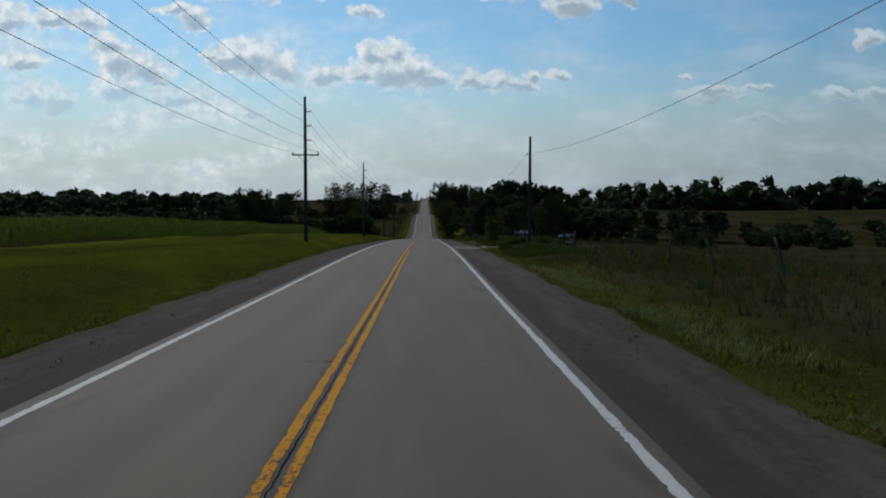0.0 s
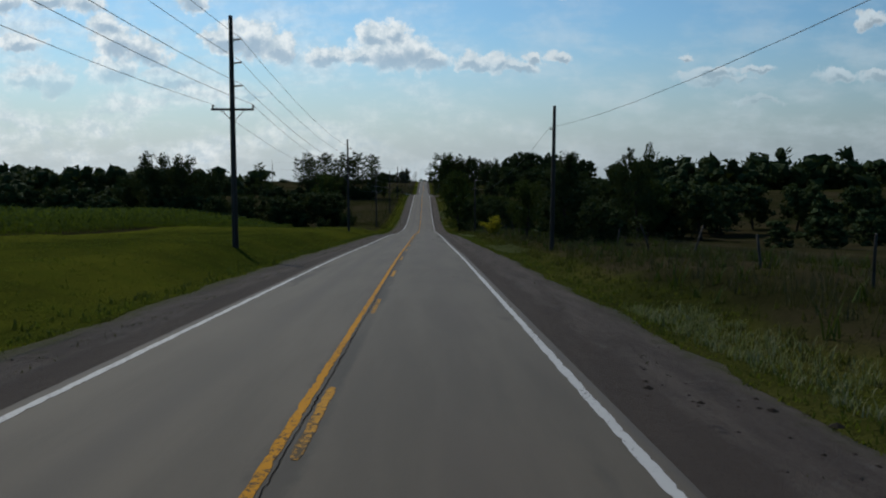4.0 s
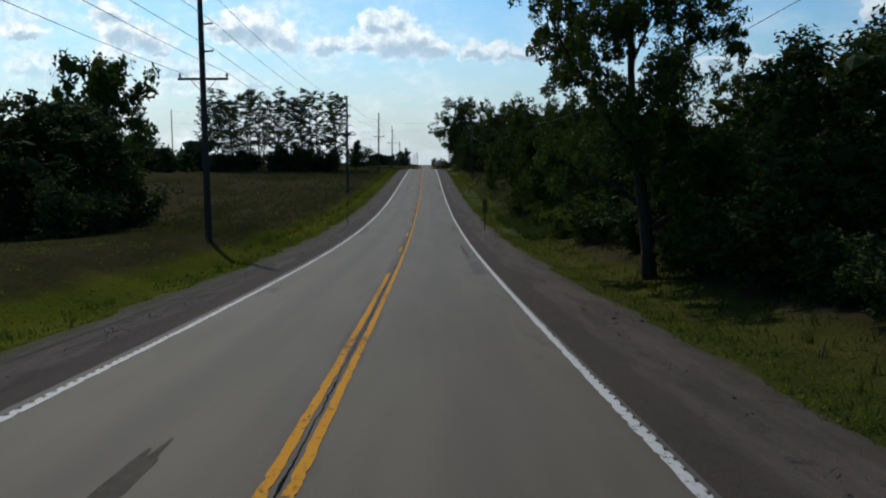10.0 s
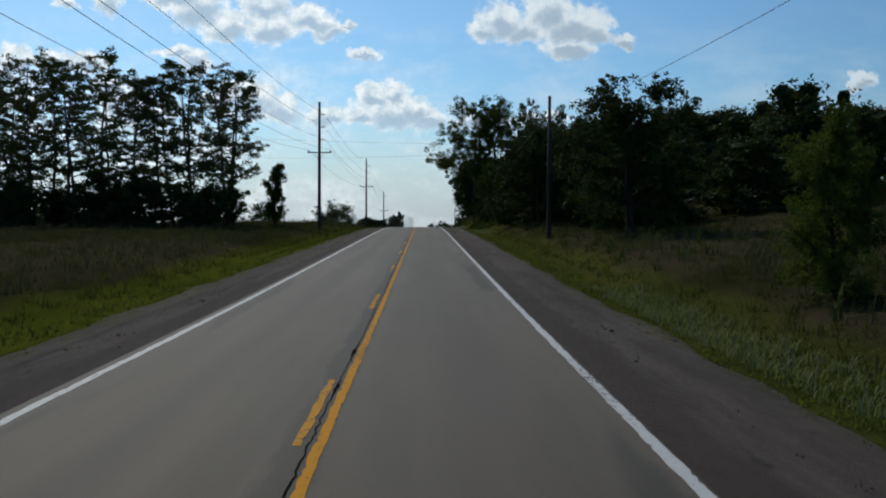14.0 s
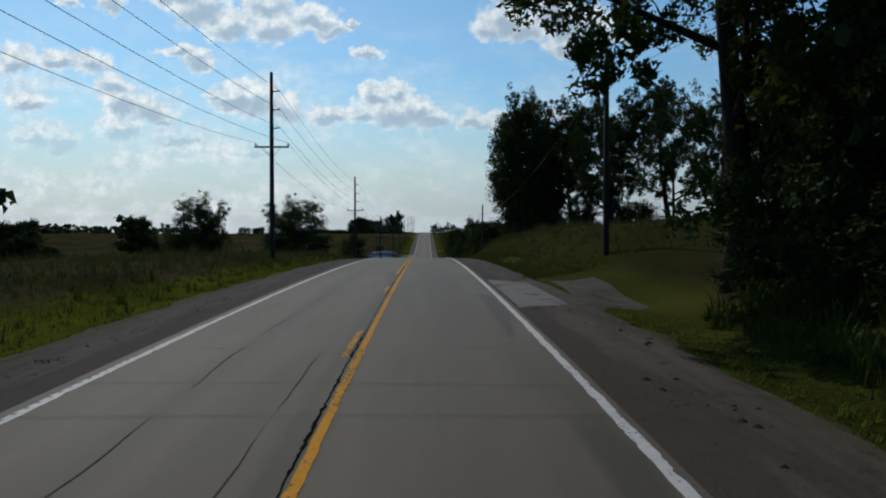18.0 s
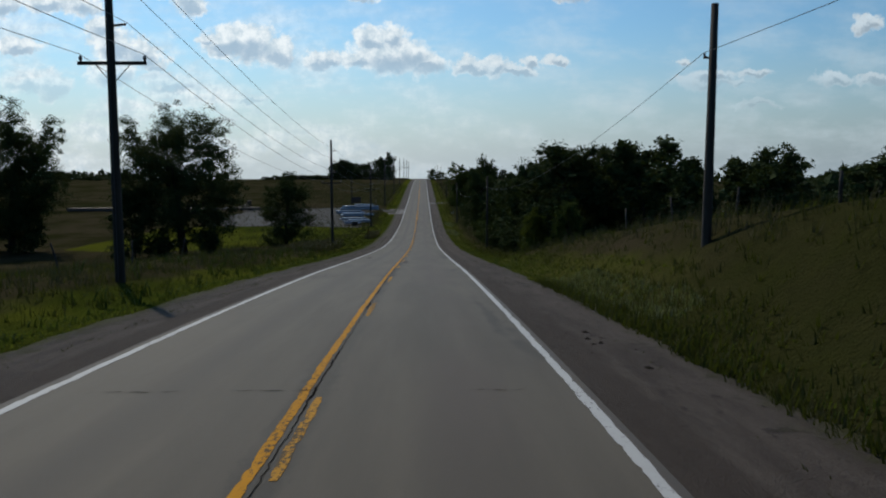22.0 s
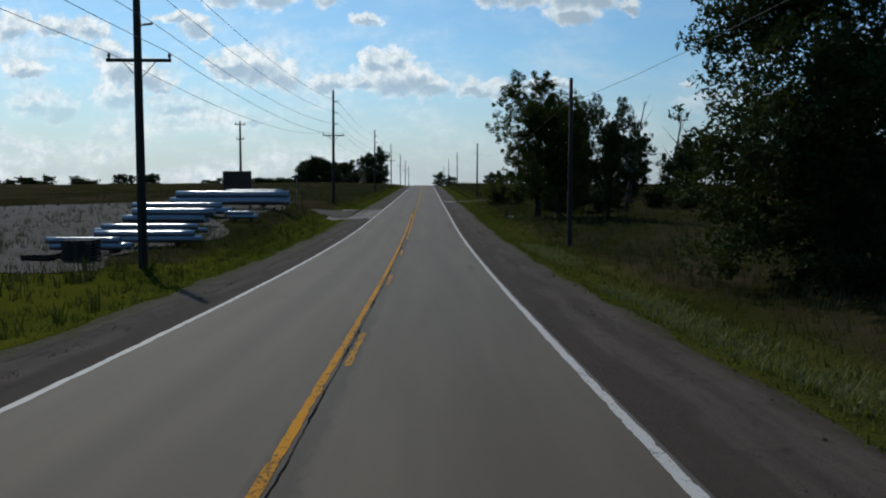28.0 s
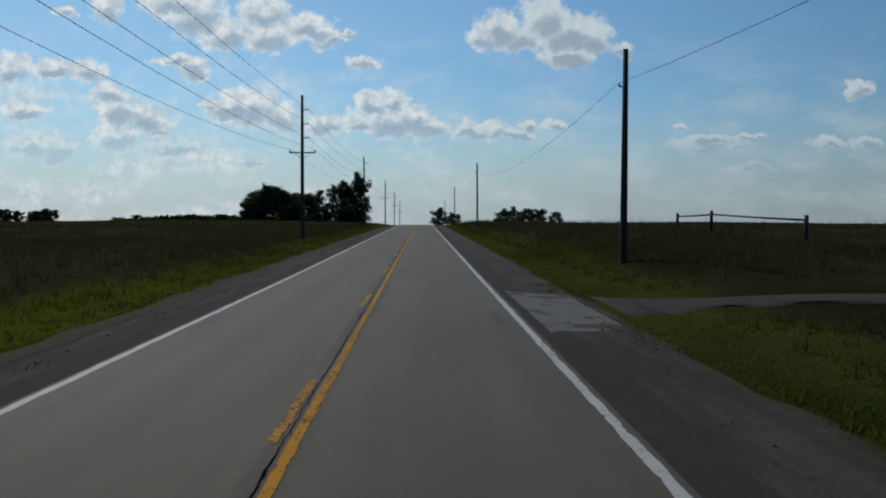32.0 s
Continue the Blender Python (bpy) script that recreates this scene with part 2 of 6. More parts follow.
def paint_build(base, under, amount):
    def build(g, w):
        wear = g.noise(g.vec("MULTIPLY", w, (1.0, 0.6, 1.0)), 17.0, 5.0, 0.75)
        coarse = g.noise(g.vec("MULTIPLY", w, (1.0, 0.35, 1.0)), 0.8, 3.0, 0.6)
        mask = g.band(g.math("ADD", wear, g.math("MULTIPLY", g.math("SUBTRACT", coarse, 0.5), 0.45)), amount, amount + 0.13)
        tone = g.mix(g.noise(w, 2.2), base, tuple(c * 0.78 for c in base))
        return g.mix(mask, tone, under), wear, 0.3, 0.004
    return build


M_ASPHALT = material("worn_asphalt", asphalt_build, rough=0.74, spec=0.22)
M_PATCH = material("asphalt_patch", two_scale((0.032, 0.027, 0.021), (0.054, 0.045, 0.035), (0.066, 0.056, 0.043), 2.6, 40, bump=0.35, dist=0.005), rough=0.85, spec=0.12)


def shoulder_build(g, w):
    """Brownish gravel, streaked along the road, with clods, and thin grass creeping in from the verge."""
    sepw = g.add("ShaderNodeSeparateXYZ", {}, Vector=w)
    streak = g.noise(g.vec("MULTIPLY", w, (1.0, 0.12, 1.0)), 1.6, 5.0, 0.65)
    clod = g.noise(g.vec("MULTIPLY", w, (1.0, 0.7, 1.0)), 2.8, 6.0, 0.72)
    grit = g.noise(w, 38.0, 3.0, 0.7)
    away = g.math("ABSOLUTE", sepw.outputs[0])
    col = g.mix(g.band(streak, 0.32, 0.7), (0.044, 0.035, 0.0295), (0.078, 0.064, 0.054))
    col = g.mix(g.math("MULTIPLY", g.band(clod, 0.56, 0.70), 0.75), col, (0.016, 0.014, 0.013))
    col = g.mix(g.math("MULTIPLY", g.band(clod, 0.42, 0.30), 0.5), col, (0.080, 0.072, 0.066))
    col = g.mix(g.math("MULTIPLY", g.band(grit, 0.5, 0.8), 0.7), col, (0.105, 0.096, 0.088))
    col = g.mix(g.math("MULTIPLY", g.band(grit, 0.45, 0.2), 0.7), col, (0.012, 0.010, 0.009))
    # a brownish tarred strip next to the lane, crumbling into the gravel
    tar = g.band(g.math("ADD", away, g.math("MULTIPLY", g.math("SUBTRACT", streak, 0.5), 0.9)), 4.45, 4.25)
    col = g.mix(g.math("MULTIPLY", tar, 0.75), col, g.mix(g.noise(w, 24.0, 3.0, 0.6), (0.033, 0.0255, 0.0205), (0.056, 0.0445, 0.037)))
    start = g.math("ADD", 5.55, g.math("MULTIPLY", g.math("LESS_THAN", sepw.outputs[0], 0.0), -0.35))
    far_out = g.math("MULTIPLY", g.math("SUBTRACT", away, start), 0.75)
    turf = g.band(g.math("ADD", g.math("ADD", far_out, g.math("MULTIPLY", g.math("SUBTRACT", clod, 0.5), 1.6)), g.math("MULTIPLY", g.math("SUBTRACT", grit, 0.5), 0.8)), -0.05, 0.55)
    col = g.mix(turf, col, g.mix(streak, (0.026, 0.031, 0.008), (0.052, 0.047, 0.017)))
    return col, g.math("ADD", grit, g.math("MULTIPLY", clod, 2.0)), 0.8, 0.04


M_SHOULDER = material("gravel_shoulder", shoulder_build, rough=0.95, spec=0.12)
M_CRACK = material("open_crack", two_scale((0.007, 0.006, 0.006), (0.012, 0.011, 0.010), (0.020, 0.018, 0.017), 1.5, 20), rough=1.0, spec=0.0)
M_CLOD = material("dark_mud", two_scale((0.016, 0.013, 0.011), (0.030, 0.025, 0.020), (0.045, 0.038, 0.032), 1.5, 22), rough=1.0, spec=0.05)
M_WHITE = material("white_road_paint", paint_build((0.41, 0.41, 0.40), (0.088, 0.0864, 0.084), 0.57), rough=0.65)
M_YELLOW = material("yellow_road_paint", paint_build((0.48, 0.215, 0.006), (0.070, 0.047, 0.023), 0.52), rough=0.8, spec=0.1)
M_YELLOW_FADED = material("faded_yellow_paint", paint_build((0.46, 0.225, 0.020), (0.075, 0.054, 0.030), 0.47), rough=0.8, spec=0.1)
M_GRAVEL_LOT = material("gravel_lot", two_scale((0.018, 0.0165, 0.015), (0.025, 0.0235, 0.021), (0.036, 0.034, 0.031), 0.08, 5.0, bump=0.6, dist=0.04), rough=0.95)


def turf_build(dark, straw, green, tip):
    def build(g, w):
        big = g.math("ADD", g.math("MULTIPLY", g.noise(w, 0.035, 5.0, 0.6), 0.5), g.math("MULTIPLY", g.noise(g.vec("MULTIPLY", w, (1.0, 0.5, 1.0)), 0.16, 4.0, 0.6), 0.5))
        mid = g.noise(w, 0.5, 5.0, 0.65)
        fine_g = g.noise(w, 9.0, 3.0, 0.7)
        col = g.mix(g.band(big, 0.40, 0.60), dark, straw)
        col = g.mix(g.math("MULTIPLY", g.band(mid, 0.42, 0.72), 0.6), col, green)
        col = g.mix(g.math("MULTIPLY", g.band(fine_g, 0.5, 0.8), 0.5), col, tip)
        col = g.mix(g.math("MULTIPLY", g.band(fine_g, 0.45, 0.2), 0.6), col, tuple(0.4 * c for c in dark))
        return col, g.math("ADD", fine_g, g.math("MULTIPLY", mid, 2.0)), 0.9, 0.12
    return build


field_build = turf_build((0.017, 0.018, 0.007), (0.044, 0.036, 0.021), (0.027, 0.030, 0.009), (0.054, 0.045, 0.024))
mown_build = turf_build((0.027, 0.036, 0.006), (0.072, 0.077, 0.010), (0.048, 0.064, 0.0075), (0.090, 0.090, 0.015))


def land_build(g, w):
    """Rough pasture, with a mown strip on both sides of the road; its border wanders."""
    sepw = g.add("ShaderNodeSeparateXYZ", {}, Vector=w)
    x, y = sepw.outputs[0], sepw.outputs[1]
    rag = g.math("MULTIPLY", g.math("SUBTRACT", g.noise(g.vec("MULTIPLY", w, (1.0, 0.4, 1.0)), 0.35, 5.0, 0.65), 0.5), 3.4)
    wide = g.math("ADD", g.math("ADD", 9.1, g.math("MULTIPLY", g.band(y, 262, 236), 18.0)), g.math("MULTIPLY", g.math("MULTIPLY", g.band(y, 655, 668), g.band(y, 722, 712)), 44.0))
    left = g.band(g.math("ADD", g.math("ADD", x, wide), rag), -0.5, 0.6)
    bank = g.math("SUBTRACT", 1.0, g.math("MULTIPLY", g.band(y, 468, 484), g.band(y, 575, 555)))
    right = g.math("MULTIPLY", g.band(g.math("ADD", x, rag), 9.7, 8.4), g.math("MULTIPLY", bank, 0.55))
    is_left = g.math("LESS_THAN", x, 0.0)
    mask = g.math("ADD", g.math("MULTIPLY", left, is_left), g.math("MULTIPLY", right, g.math("SUBTRACT", 1.0, is_left)))
    field, height, *_ = field_build(g, w)
    # tall growth on the steep bank, with its backlit shade put into the colour
    bank_shade = g.math("MULTIPLY", g.math("SUBTRACT", 1.0, bank), g.math("GREATER_THAN", x, 5.0))
    field = g.mix(g.math("MULTIPLY", bank_shade, 0.6), field, g.mix(g.noise(w, 1.3, 5.0, 0.65), (0.014, 0.020, 0.004), (0.034, 0.034, 0.008)))
    mown = mown_build(g, w)[0]
    # a paler, lime-green strip left along the corn
    patch_n = g.noise(g.vec("MULTIPLY", w, (1.0, 0.25, 1.0)), 0.22, 4.0, 0.6)
    strip = g.math("MULTIPLY", g.band(g.math("ADD", x, g.math("MULTIPLY", g.math("SUBTRACT", patch_n, 0.5), 6.0)), -21.5, -25.5), g.band(y, 292, 276))
    mown = g.mix(g.math("MULTIPLY", strip, 0.85), mown, g.mix(g.noise(w, 3.0, 4.0, 0.6), (0.060, 0.074, 0.008), (0.105, 0.112, 0.014)))
    return g.mix(mask, field, mown), height, 0.9, 0.12


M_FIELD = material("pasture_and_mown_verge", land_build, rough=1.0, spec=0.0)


def leafy(name, c1, c2, c3, light=0.35):
    """Leaves: diffuse with some light let through, varied from leaf to leaf and plant to plant."""
    m = bpy.data.materials.new(name)
    m.use_nodes = True
    g = Nodes(m.node_tree)
    geo = g.add("ShaderNodeNewGeometry")
    info = g.add("ShaderNodeObjectInfo")
    col = g.mix(geo.outputs["Random Per Island"], c1, c2)
    patchy = g.noise(geo.outputs["Position"], 0.8, 3.0)
    col = g.mix(g.math("MULTIPLY", g.band(patchy, 0.5, 0.75), 0.5), col, c3)
    col = g.mix(g.math("MULTIPLY", info.outputs["Random"], 0.35), col, tuple(c * 0.62 for c in c1))
    d = g.add("ShaderNodeBsdfPrincipled", {}, Base_Color=col, Roughness=0.85)
    d.inputs["Specular IOR Level"].default_value = 0.06
    tr = g.add("ShaderNodeBsdfTranslucent", {}, Color=g.mix(0.5, col, (0.16, 0.20, 0.02)))
    mx = g.add("ShaderNodeMixShader", {}, i0=light, i1=d.outputs[0], i2=tr.outputs[0])
    g.add("ShaderNodeOutputMaterial", {}, Surface=mx.outputs[0])
    return m


M_LEAF = leafy("broad_leaves", (0.02484, 0.04692, 0.01104), (0.04692, 0.07176, 0.01656), (0.05796, 0.0759, 0.01794), 0.14)
M_LEAF_DARK = leafy("dark_leaves", (0.02184, 0.03864, 0.01344), (0.04032, 0.06048, 0.02016), (0.0504, 0.06384, 0.02016), 0.08)
M_LEAF_PALE = leafy("pale_leaves", (0.030, 0.052, 0.010), (0.055, 0.078, 0.016), (0.068, 0.075, 0.018), 0.3)
M_LEAF_YELLOW = leafy("yellow_leaves", (0.30, 0.25, 0.015), (0.42, 0.34, 0.02), (0.18, 0.18, 0.02), 0.5)
M_GRASS = leafy("verge_grass", (0.042, 0.058, 0.009), (0.098, 0.108, 0.015), (0.100, 0.092, 0.023), 0.40)
M_MEADOW = leafy("meadow_grass", (0.026, 0.031, 0.010), (0.048, 0.047, 0.016), (0.062, 0.051, 0.026), 0.20)
M_GRASS_DRY = leafy("dry_grass", (0.050, 0.043, 0.026), (0.084, 0.070, 0.046), (0.040, 0.040, 0.017), 0.12)
M_CORN = leafy("corn_leaves", (0.028, 0.066, 0.006), (0.048, 0.092, 0.008), (0.058, 0.082, 0.009), 0.35)
M_FLOWER = leafy("pale_weed_heads", (0.12, 0.13, 0.05), (0.24, 0.24, 0.14), (0.09, 0.10, 0.03), 0.3)
M_BARK = material("bark", two_scale((0.022, 0.019, 0.015), (0.042, 0.036, 0.029), (0.060, 0.052, 0.044), 1.0, 14, (1, 1, 0.25), 0.8, 0.03), rough=1.0, spec=0.05)
M_DEADWOOD = material("bare_grey_wood", two_scale((0.04, 0.0368, 0.0328), (0.064, 0.06, 0.054), (0.024, 0.022, 0.02), 1.0, 14, (1, 1, 0.25)), rough=0.95)
M_POLE = material("weathered_pole_wood", two_scale((0.0275, 0.0231, 0.0187), (0.05225, 0.044, 0.0363), (0.01925, 0.0165, 0.01375), 1.3, 22, (1, 1, 0.08), 0.7, 0.012), rough=0.9)
M_POST = material("grey_post_wood", two_scale((0.036, 0.0324, 0.0282), (0.066, 0.06, 0.0528), (0.024, 0.0216, 0.0192), 3.0, 26, (1, 1, 0.2)), rough=0.95)
M_CERAMIC = material("glazed_insulator", lambda g, w: (g.mix(g.noise(w, 6), (0.09, 0.07, 0.06), (0.14, 0.12, 0.105)),), rough=0.3, spec=0.5)
M_WIRE = material("aluminium_wire", lambda g, w: (g.mix(g.noise(w, 3), (0.045, 0.045, 0.048), (0.075, 0.075, 0.08)),), rough=0.6)
M_STEEL = material("galvanised_steel", lambda g, w: (g.mix(g.noise(w, 2.5, 5), (0.30, 0.33, 0.37), (0.20, 0.23, 0.27)), g.noise(w, 12), 0.1, 0.01), rough=0.30, metal=0.8)
M_DARKSTEEL = material("dark_painted_steel", lambda g, w: (g.mix(g.noise(w, 5, 5), (0.035, 0.034, 0.034), (0.07, 0.06, 0.055)),), rough=0.55, metal=0.3)
M_BOARD = material("dark_sign_board", lambda g, w: (g.mix(g.noise(w, 4, 5), (0.05, 0.035, 0.03), (0.08, 0.055, 0.045)),), rough=0.7)
M_WHITEPAINT = material("white_painted_metal", lambda g, w: (g.mix(g.noise(w, 3, 5), (0.72, 0.72, 0.70), (0.6, 0.59, 0.56)),), rough=0.45)


# ---------------- the lie of the land ----------------
PROFILE = [1.92, 0.96, 0.00, -1.22, -2.44, -3.82, -5.43, -7.05, -8.69, -10.49, -12.23, -14.03, -16.03, -17.82, -19.22, -20.10, -20.46, -20.44, -20.20, -19.91, -19.67, -19.62, -19.95, -20.61, -21.62, -23.01, -24.83, -26.94, -28.98, -30.82, -32.20, -33.15, -33.69, -33.79, -33.50, -33.20, -32.93, -32.60, -32.28, -31.96, -31.65, -31.35, -31.08]

PROF_Y = np.arange(-48, -48 + 24 * len(PROFILE), 24.0)
_ky = np.concatenate([[-400.0, -200.0], PROF_Y, [1010.0, 1080.0, 1180.0, 1400.0, 2200.0, 4600.0]])
_kz = np.concatenate([[14.0, 7.8], PROFILE, [-30.95, -31.3, -32.3, -39.0, -62.0, -132.0]])


def spline(xs, ys):
    """A smooth curve through knots (Catmull-Rom tangents)."""
    xs, ys = np.asarray(xs, float), np.asarray(ys, float)
    m = np.gradient(ys, xs)

    def at(x):
        x = np.asarray(x, float)
        k = np.clip(np.searchsorted(xs, x) - 1, 0, len(xs) - 2)
        h = xs[k + 1] - xs[k]
        s = np.clip((x - xs[k]) / h, 0, 1)
        return ((2 * s**3 - 3 * s**2 + 1) * ys[k] + (s**3 - 2 * s**2 + s) * h * m[k]
                + (-2 * s**3 + 3 * s**2) * ys[k + 1] + (s**3 - s**2) * h * m[k + 1])
    return at


road_z = spline(_ky, _kz)
wide_z = spline([-400, -50, 150, 300, 480, 650, 800, 1000, 1400, 2200, 4600], [8, 0, -11, -20.5, -21.0, -30.5, -33.0, -31.5, -39.0, -62.0, -132.0])
# height of the ground beside the road over the road itself: close by (12 m) and further out (40 m)
left_near = spline([-400, 0, 75, 150, 215, 285, 360, 430, 504, 574, 645, 700, 725, 745, 762, 782, 805, 1000, 4600], [0.4, 0.5, 0.7, 0.8, 0.9, 0.7, 0.4, 0.5, 0.3, 0.2, 0.1, 0.0, 0.0, 0.65, 1.25, 0.9, 0.5, 0.5, 0.3])
left_far = spline([-400, 0, 75, 150, 215, 285, 360, 430, 504, 574, 645, 700, 760, 800, 1000, 4600], [0.3, 0.2, 0.4, 0.8, 1.2, -1.6, -1.0, 0.6, -0.6, -1.6, -2.0, -0.4, 0.9, 1.1, 0.8, 0.3])
RIGHT_Y = [-400, 0, 60, 100, 160, 230, 270, 330, 380, 440, 470, 500, 530, 560, 590, 620, 700, 760, 795, 808, 824, 860, 1000, 4600]
right_near = spline(RIGHT_Y, [-0.2, -0.1, 0.0, 0.1, 0.35, 0.5, 0.3, 0.1, 0.6, 0.9, 0.9, 2.6, 2.7, 2.8, 1.6, 0.0, -0.3, -0.1, 0.1, 0.2, 1.2, 1.0, 0.4, 0.2])
right_far = spline(RIGHT_Y, [-1.0, -1.0, -0.9, -1.2, -1.8, -2.2, -2.0, -0.4, 2.6, 3.4, 4.0, 5.0, 4.4, 3.4, 2.0, 0.6, -0.4, 0.2, 0.4, 0.4, 1.0, 0.9, 0.4, 0.3])


def ease(a, lo, hi):
    s = np.clip((a - lo) / (hi - lo), 0, 1)
    return s * s * (3 - 2 * s)


def bumps(x, y):
    return 0.10 * np.sin(x * 0.71 + 1.3 * np.sin(y * 0.23)) * np.sin(y * 0.43 + 0.7 * np.sin(x * 0.31)) + 0.25 * np.sin(x * 0.09 + y * 0.05) * np.sin(y * 0.071 - x * 0.03)


def ground_z(x, y):
    x, y = np.asarray(x, float), np.asarray(y, float)
    a = np.abs(x)
    r = road_z(y)
    near = np.where(x < 0, left_near(y), right_near(y))
    far = np.where(x < 0, left_far(y), right_far(y))
    side = near * ease(a, 6.2, 12) + (far - near) * ease(a, 12, 40)
    dip = -(0.13 * ease(a, 4.4, 5.6) + 0.22 * ease(a, 5.9, 7.6)) * (1 - ease(a, 7.6, 10.5))
    dip = dip + 0.03 * np.sin(y * 0.83 + x) * np.sin(y * 0.37 + 2.0 * x) * ease(a, 5.5, 6.0)
    swell = bumps(x, y) * ease(a, 6.5, 16)
    for s, y0, y1 in ((1, 62, 72), (1, 473, 478), (-1, 767, 777), (1, 803, 813)):
        lane_k = (np.sign(x) == s) * ease(y, y0 - 4, y0) * (1 - ease(y, y1, y1 + 4)) * (1 - ease(a, 30, 60))
        dip, swell = dip * (1 - lane_k), swell * (1 - lane_k)
        if s < 0:
            side = side * (1 - 0.75 * lane_k)
    hilly = 5.0 * np.sin(x * 0.0041 + 0.6) * np.sin(y * 0.0027 + 0.9) * ease(a, 120, 600)
    k = ease(a, 40, 190)
    return (r + side) * (1 - k) + (wide_z(y) + far * 0.6) * k + dip + swell + hilly


def gz(x, y):
    return float(ground_z(x, y))


# ---------------- mesh helpers ----------------
def mesh(name, verts, faces, mat, smooth=False):
    me = bpy.data.meshes.new(name)
    me.from_pydata([tuple(v) for v in verts], [], [tuple(f) for f in faces])
    me.materials.append(mat)
    if smooth:
        me.polygons.foreach_set("use_smooth", [True] * len(me.polygons))
    me.update()
    return me


def part(name, data, parent, label=""):
    ob = new(name, data)
    ob.parent = parent
    if label:
        ob["label"] = label
    return ob


def thing(name, x, y, z, label, category, group="", rz=0.0, kind=""):
    ob = new(name)
    ob.empty_display_size = 0.3
    ob.matrix_world = pose(x, y, z, 0, 0, rz)
    return tagged(ob, label, category, group, kind)


class Geo:
    """Collects boxes, tubes and quads into one mesh."""

    def __init__(self):
        self.v, self.f = [], []

    def add(self, verts, faces):
        n = len(self.v)
        self.v += [tuple(p) for p in verts]
        self.f += [tuple(i + n for i in fc) for fc in faces]
        return self

    def box(self, x0, y0, z0, x1, y1, z1, m=None, bevel=0.0):
        b = min(bevel, abs(x1 - x0) * 0.3, abs(y1 - y0) * 0.3)
        ring = [(x0 + b, y0), (x1 - b, y0), (x1, y0 + b), (x1, y1 - b), (x1 - b, y1), (x0 + b, y1), (x0, y1 - b), (x0, y0 + b)] if b else [(x0, y0), (x1, y0), (x1, y1), (x0, y1)]
        n = len(ring)
        vs = [Vector((p[0], p[1], z0)) for p in ring] + [Vector((p[0], p[1], z1)) for p in ring]
        if m:
            vs = [m @ v for v in vs]
        fs = [tuple(range(n - 1, -1, -1)), tuple(range(n, 2 * n))] + [(i, (i + 1) % n, n + (i + 1) % n, n + i) for i in range(n)]
        return self.add(vs, fs)

    def tube(self, pts, radii, sides=8, caps=True):
        pts = [Vector(p) for p in pts]
        rings = []
        for i, p in enumerate(pts):
            d = (pts[min(i + 1, len(pts) - 1)] - pts[max(i - 1, 0)]).normalized()
            u = d.cross(Vector((0, 0, 1)) if abs(d.z) < 0.9 else Vector((1, 0, 0))).normalized()
            w = d.cross(u)
            r = radii[i] if isinstance(radii, (list, tuple)) else radii
            rings.append([p + (u * math.cos(2 * math.pi * k / sides) + w * math.sin(2 * math.pi * k / sides)) * r for k in range(sides)])
        vs = [v for ring in rings for v in ring]
        fs = []
        for i in range(len(pts) - 1):
            for k in range(sides):
                a, b = i * sides + k, i * sides + (k + 1) % sides
                fs.append((a, b, b + sides, a + sides))
        if caps:
            fs.append(tuple(range(sides - 1, -1, -1)))
            n = (len(pts) - 1) * sides
            fs.append(tuple(range(n, n + sides)))
        return self.add(vs, fs)

    def make(self, name, mat, smooth=False):
        return mesh(name, self.v, self.f, mat, smooth)


def sheet(xs, ys, zf):
    """A grid of quads over xs and ys with heights zf(x, y)."""
    X, Y = np.meshgrid(xs, ys)
    Z = zf(X, Y)
    n, m = len(xs), len(ys)
    v = np.stack([X.ravel(), Y.ravel(), Z.ravel()], 1)
    i = (np.arange(m - 1)[:, None] * n + np.arange(n - 1)[None]).ravel()
    return v.tolist(), np.stack([i, i + 1, i + 1 + n, i + n], 1).tolist()


# ---------------- ground and road ----------------
def spread(start, end, step, grow):
    out = [start]
    while out[-1] < end:
        out.append(out[-1] + step)
        step *= grow
    return out


side_x = [5.75, 5.95, 6.3, 6.8, 7.4, 8.0, 8.7, 9.5, 10.3, 11.2, 12.2, 13.4] + spread(15, 4200, 1.8, 1.13)
xs = sorted([-v for v in side_x] + [-2.5, 2.5] + side_x)
ys = sorted(set([float(v) for v in np.arange(-60, 1060, 2.0)] + spread(1060, 4700, 4.0, 1.06) + [-60 - v for v in spread(4, 800, 8.0, 1.25)]))


def ground_sheet(x, y):
    return ground_z(x, y) - 0.40 * (np.abs(x) < 5.8)


GX, GY = np.array(xs), np.array(ys)
GZ = ground_sheet(*np.meshgrid(GX, GY))


def sheet_z(x, y):
    """Height of the ground's own faces at (x, y)."""
    i = int(np.clip(np.searchsorted(GX, x) - 1, 0, len(GX) - 2))
    j = int(np.clip(np.searchsorted(GY, y) - 1, 0, len(GY) - 2))
    s, t = (x - GX[i]) / (GX[i + 1] - GX[i]), (y - GY[j]) / (GY[j + 1] - GY[j])
    return float((GZ[j, i] * (1 - s) + GZ[j, i + 1] * s) * (1 - t) + (GZ[j + 1, i] * (1 - s) + GZ[j + 1, i + 1] * s) * t)


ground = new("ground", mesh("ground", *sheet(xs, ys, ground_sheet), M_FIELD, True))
tagged(ground, "rough dark grassland with yellow-green mown verges by the road", "ground", kind="structure")

road_ys = np.concatenate([np.arange(-60, 1040, 1.5), np.arange(1040, 1500, 6.0)])
edge_in = 3.60


def wander(y, seed):
    return 0.10 * np.sin(y * 0.9 + seed) + 0.08 * np.sin(y * 2.3 + 2 * seed) + 0.06 * np.sin(y * 0.31 + seed)


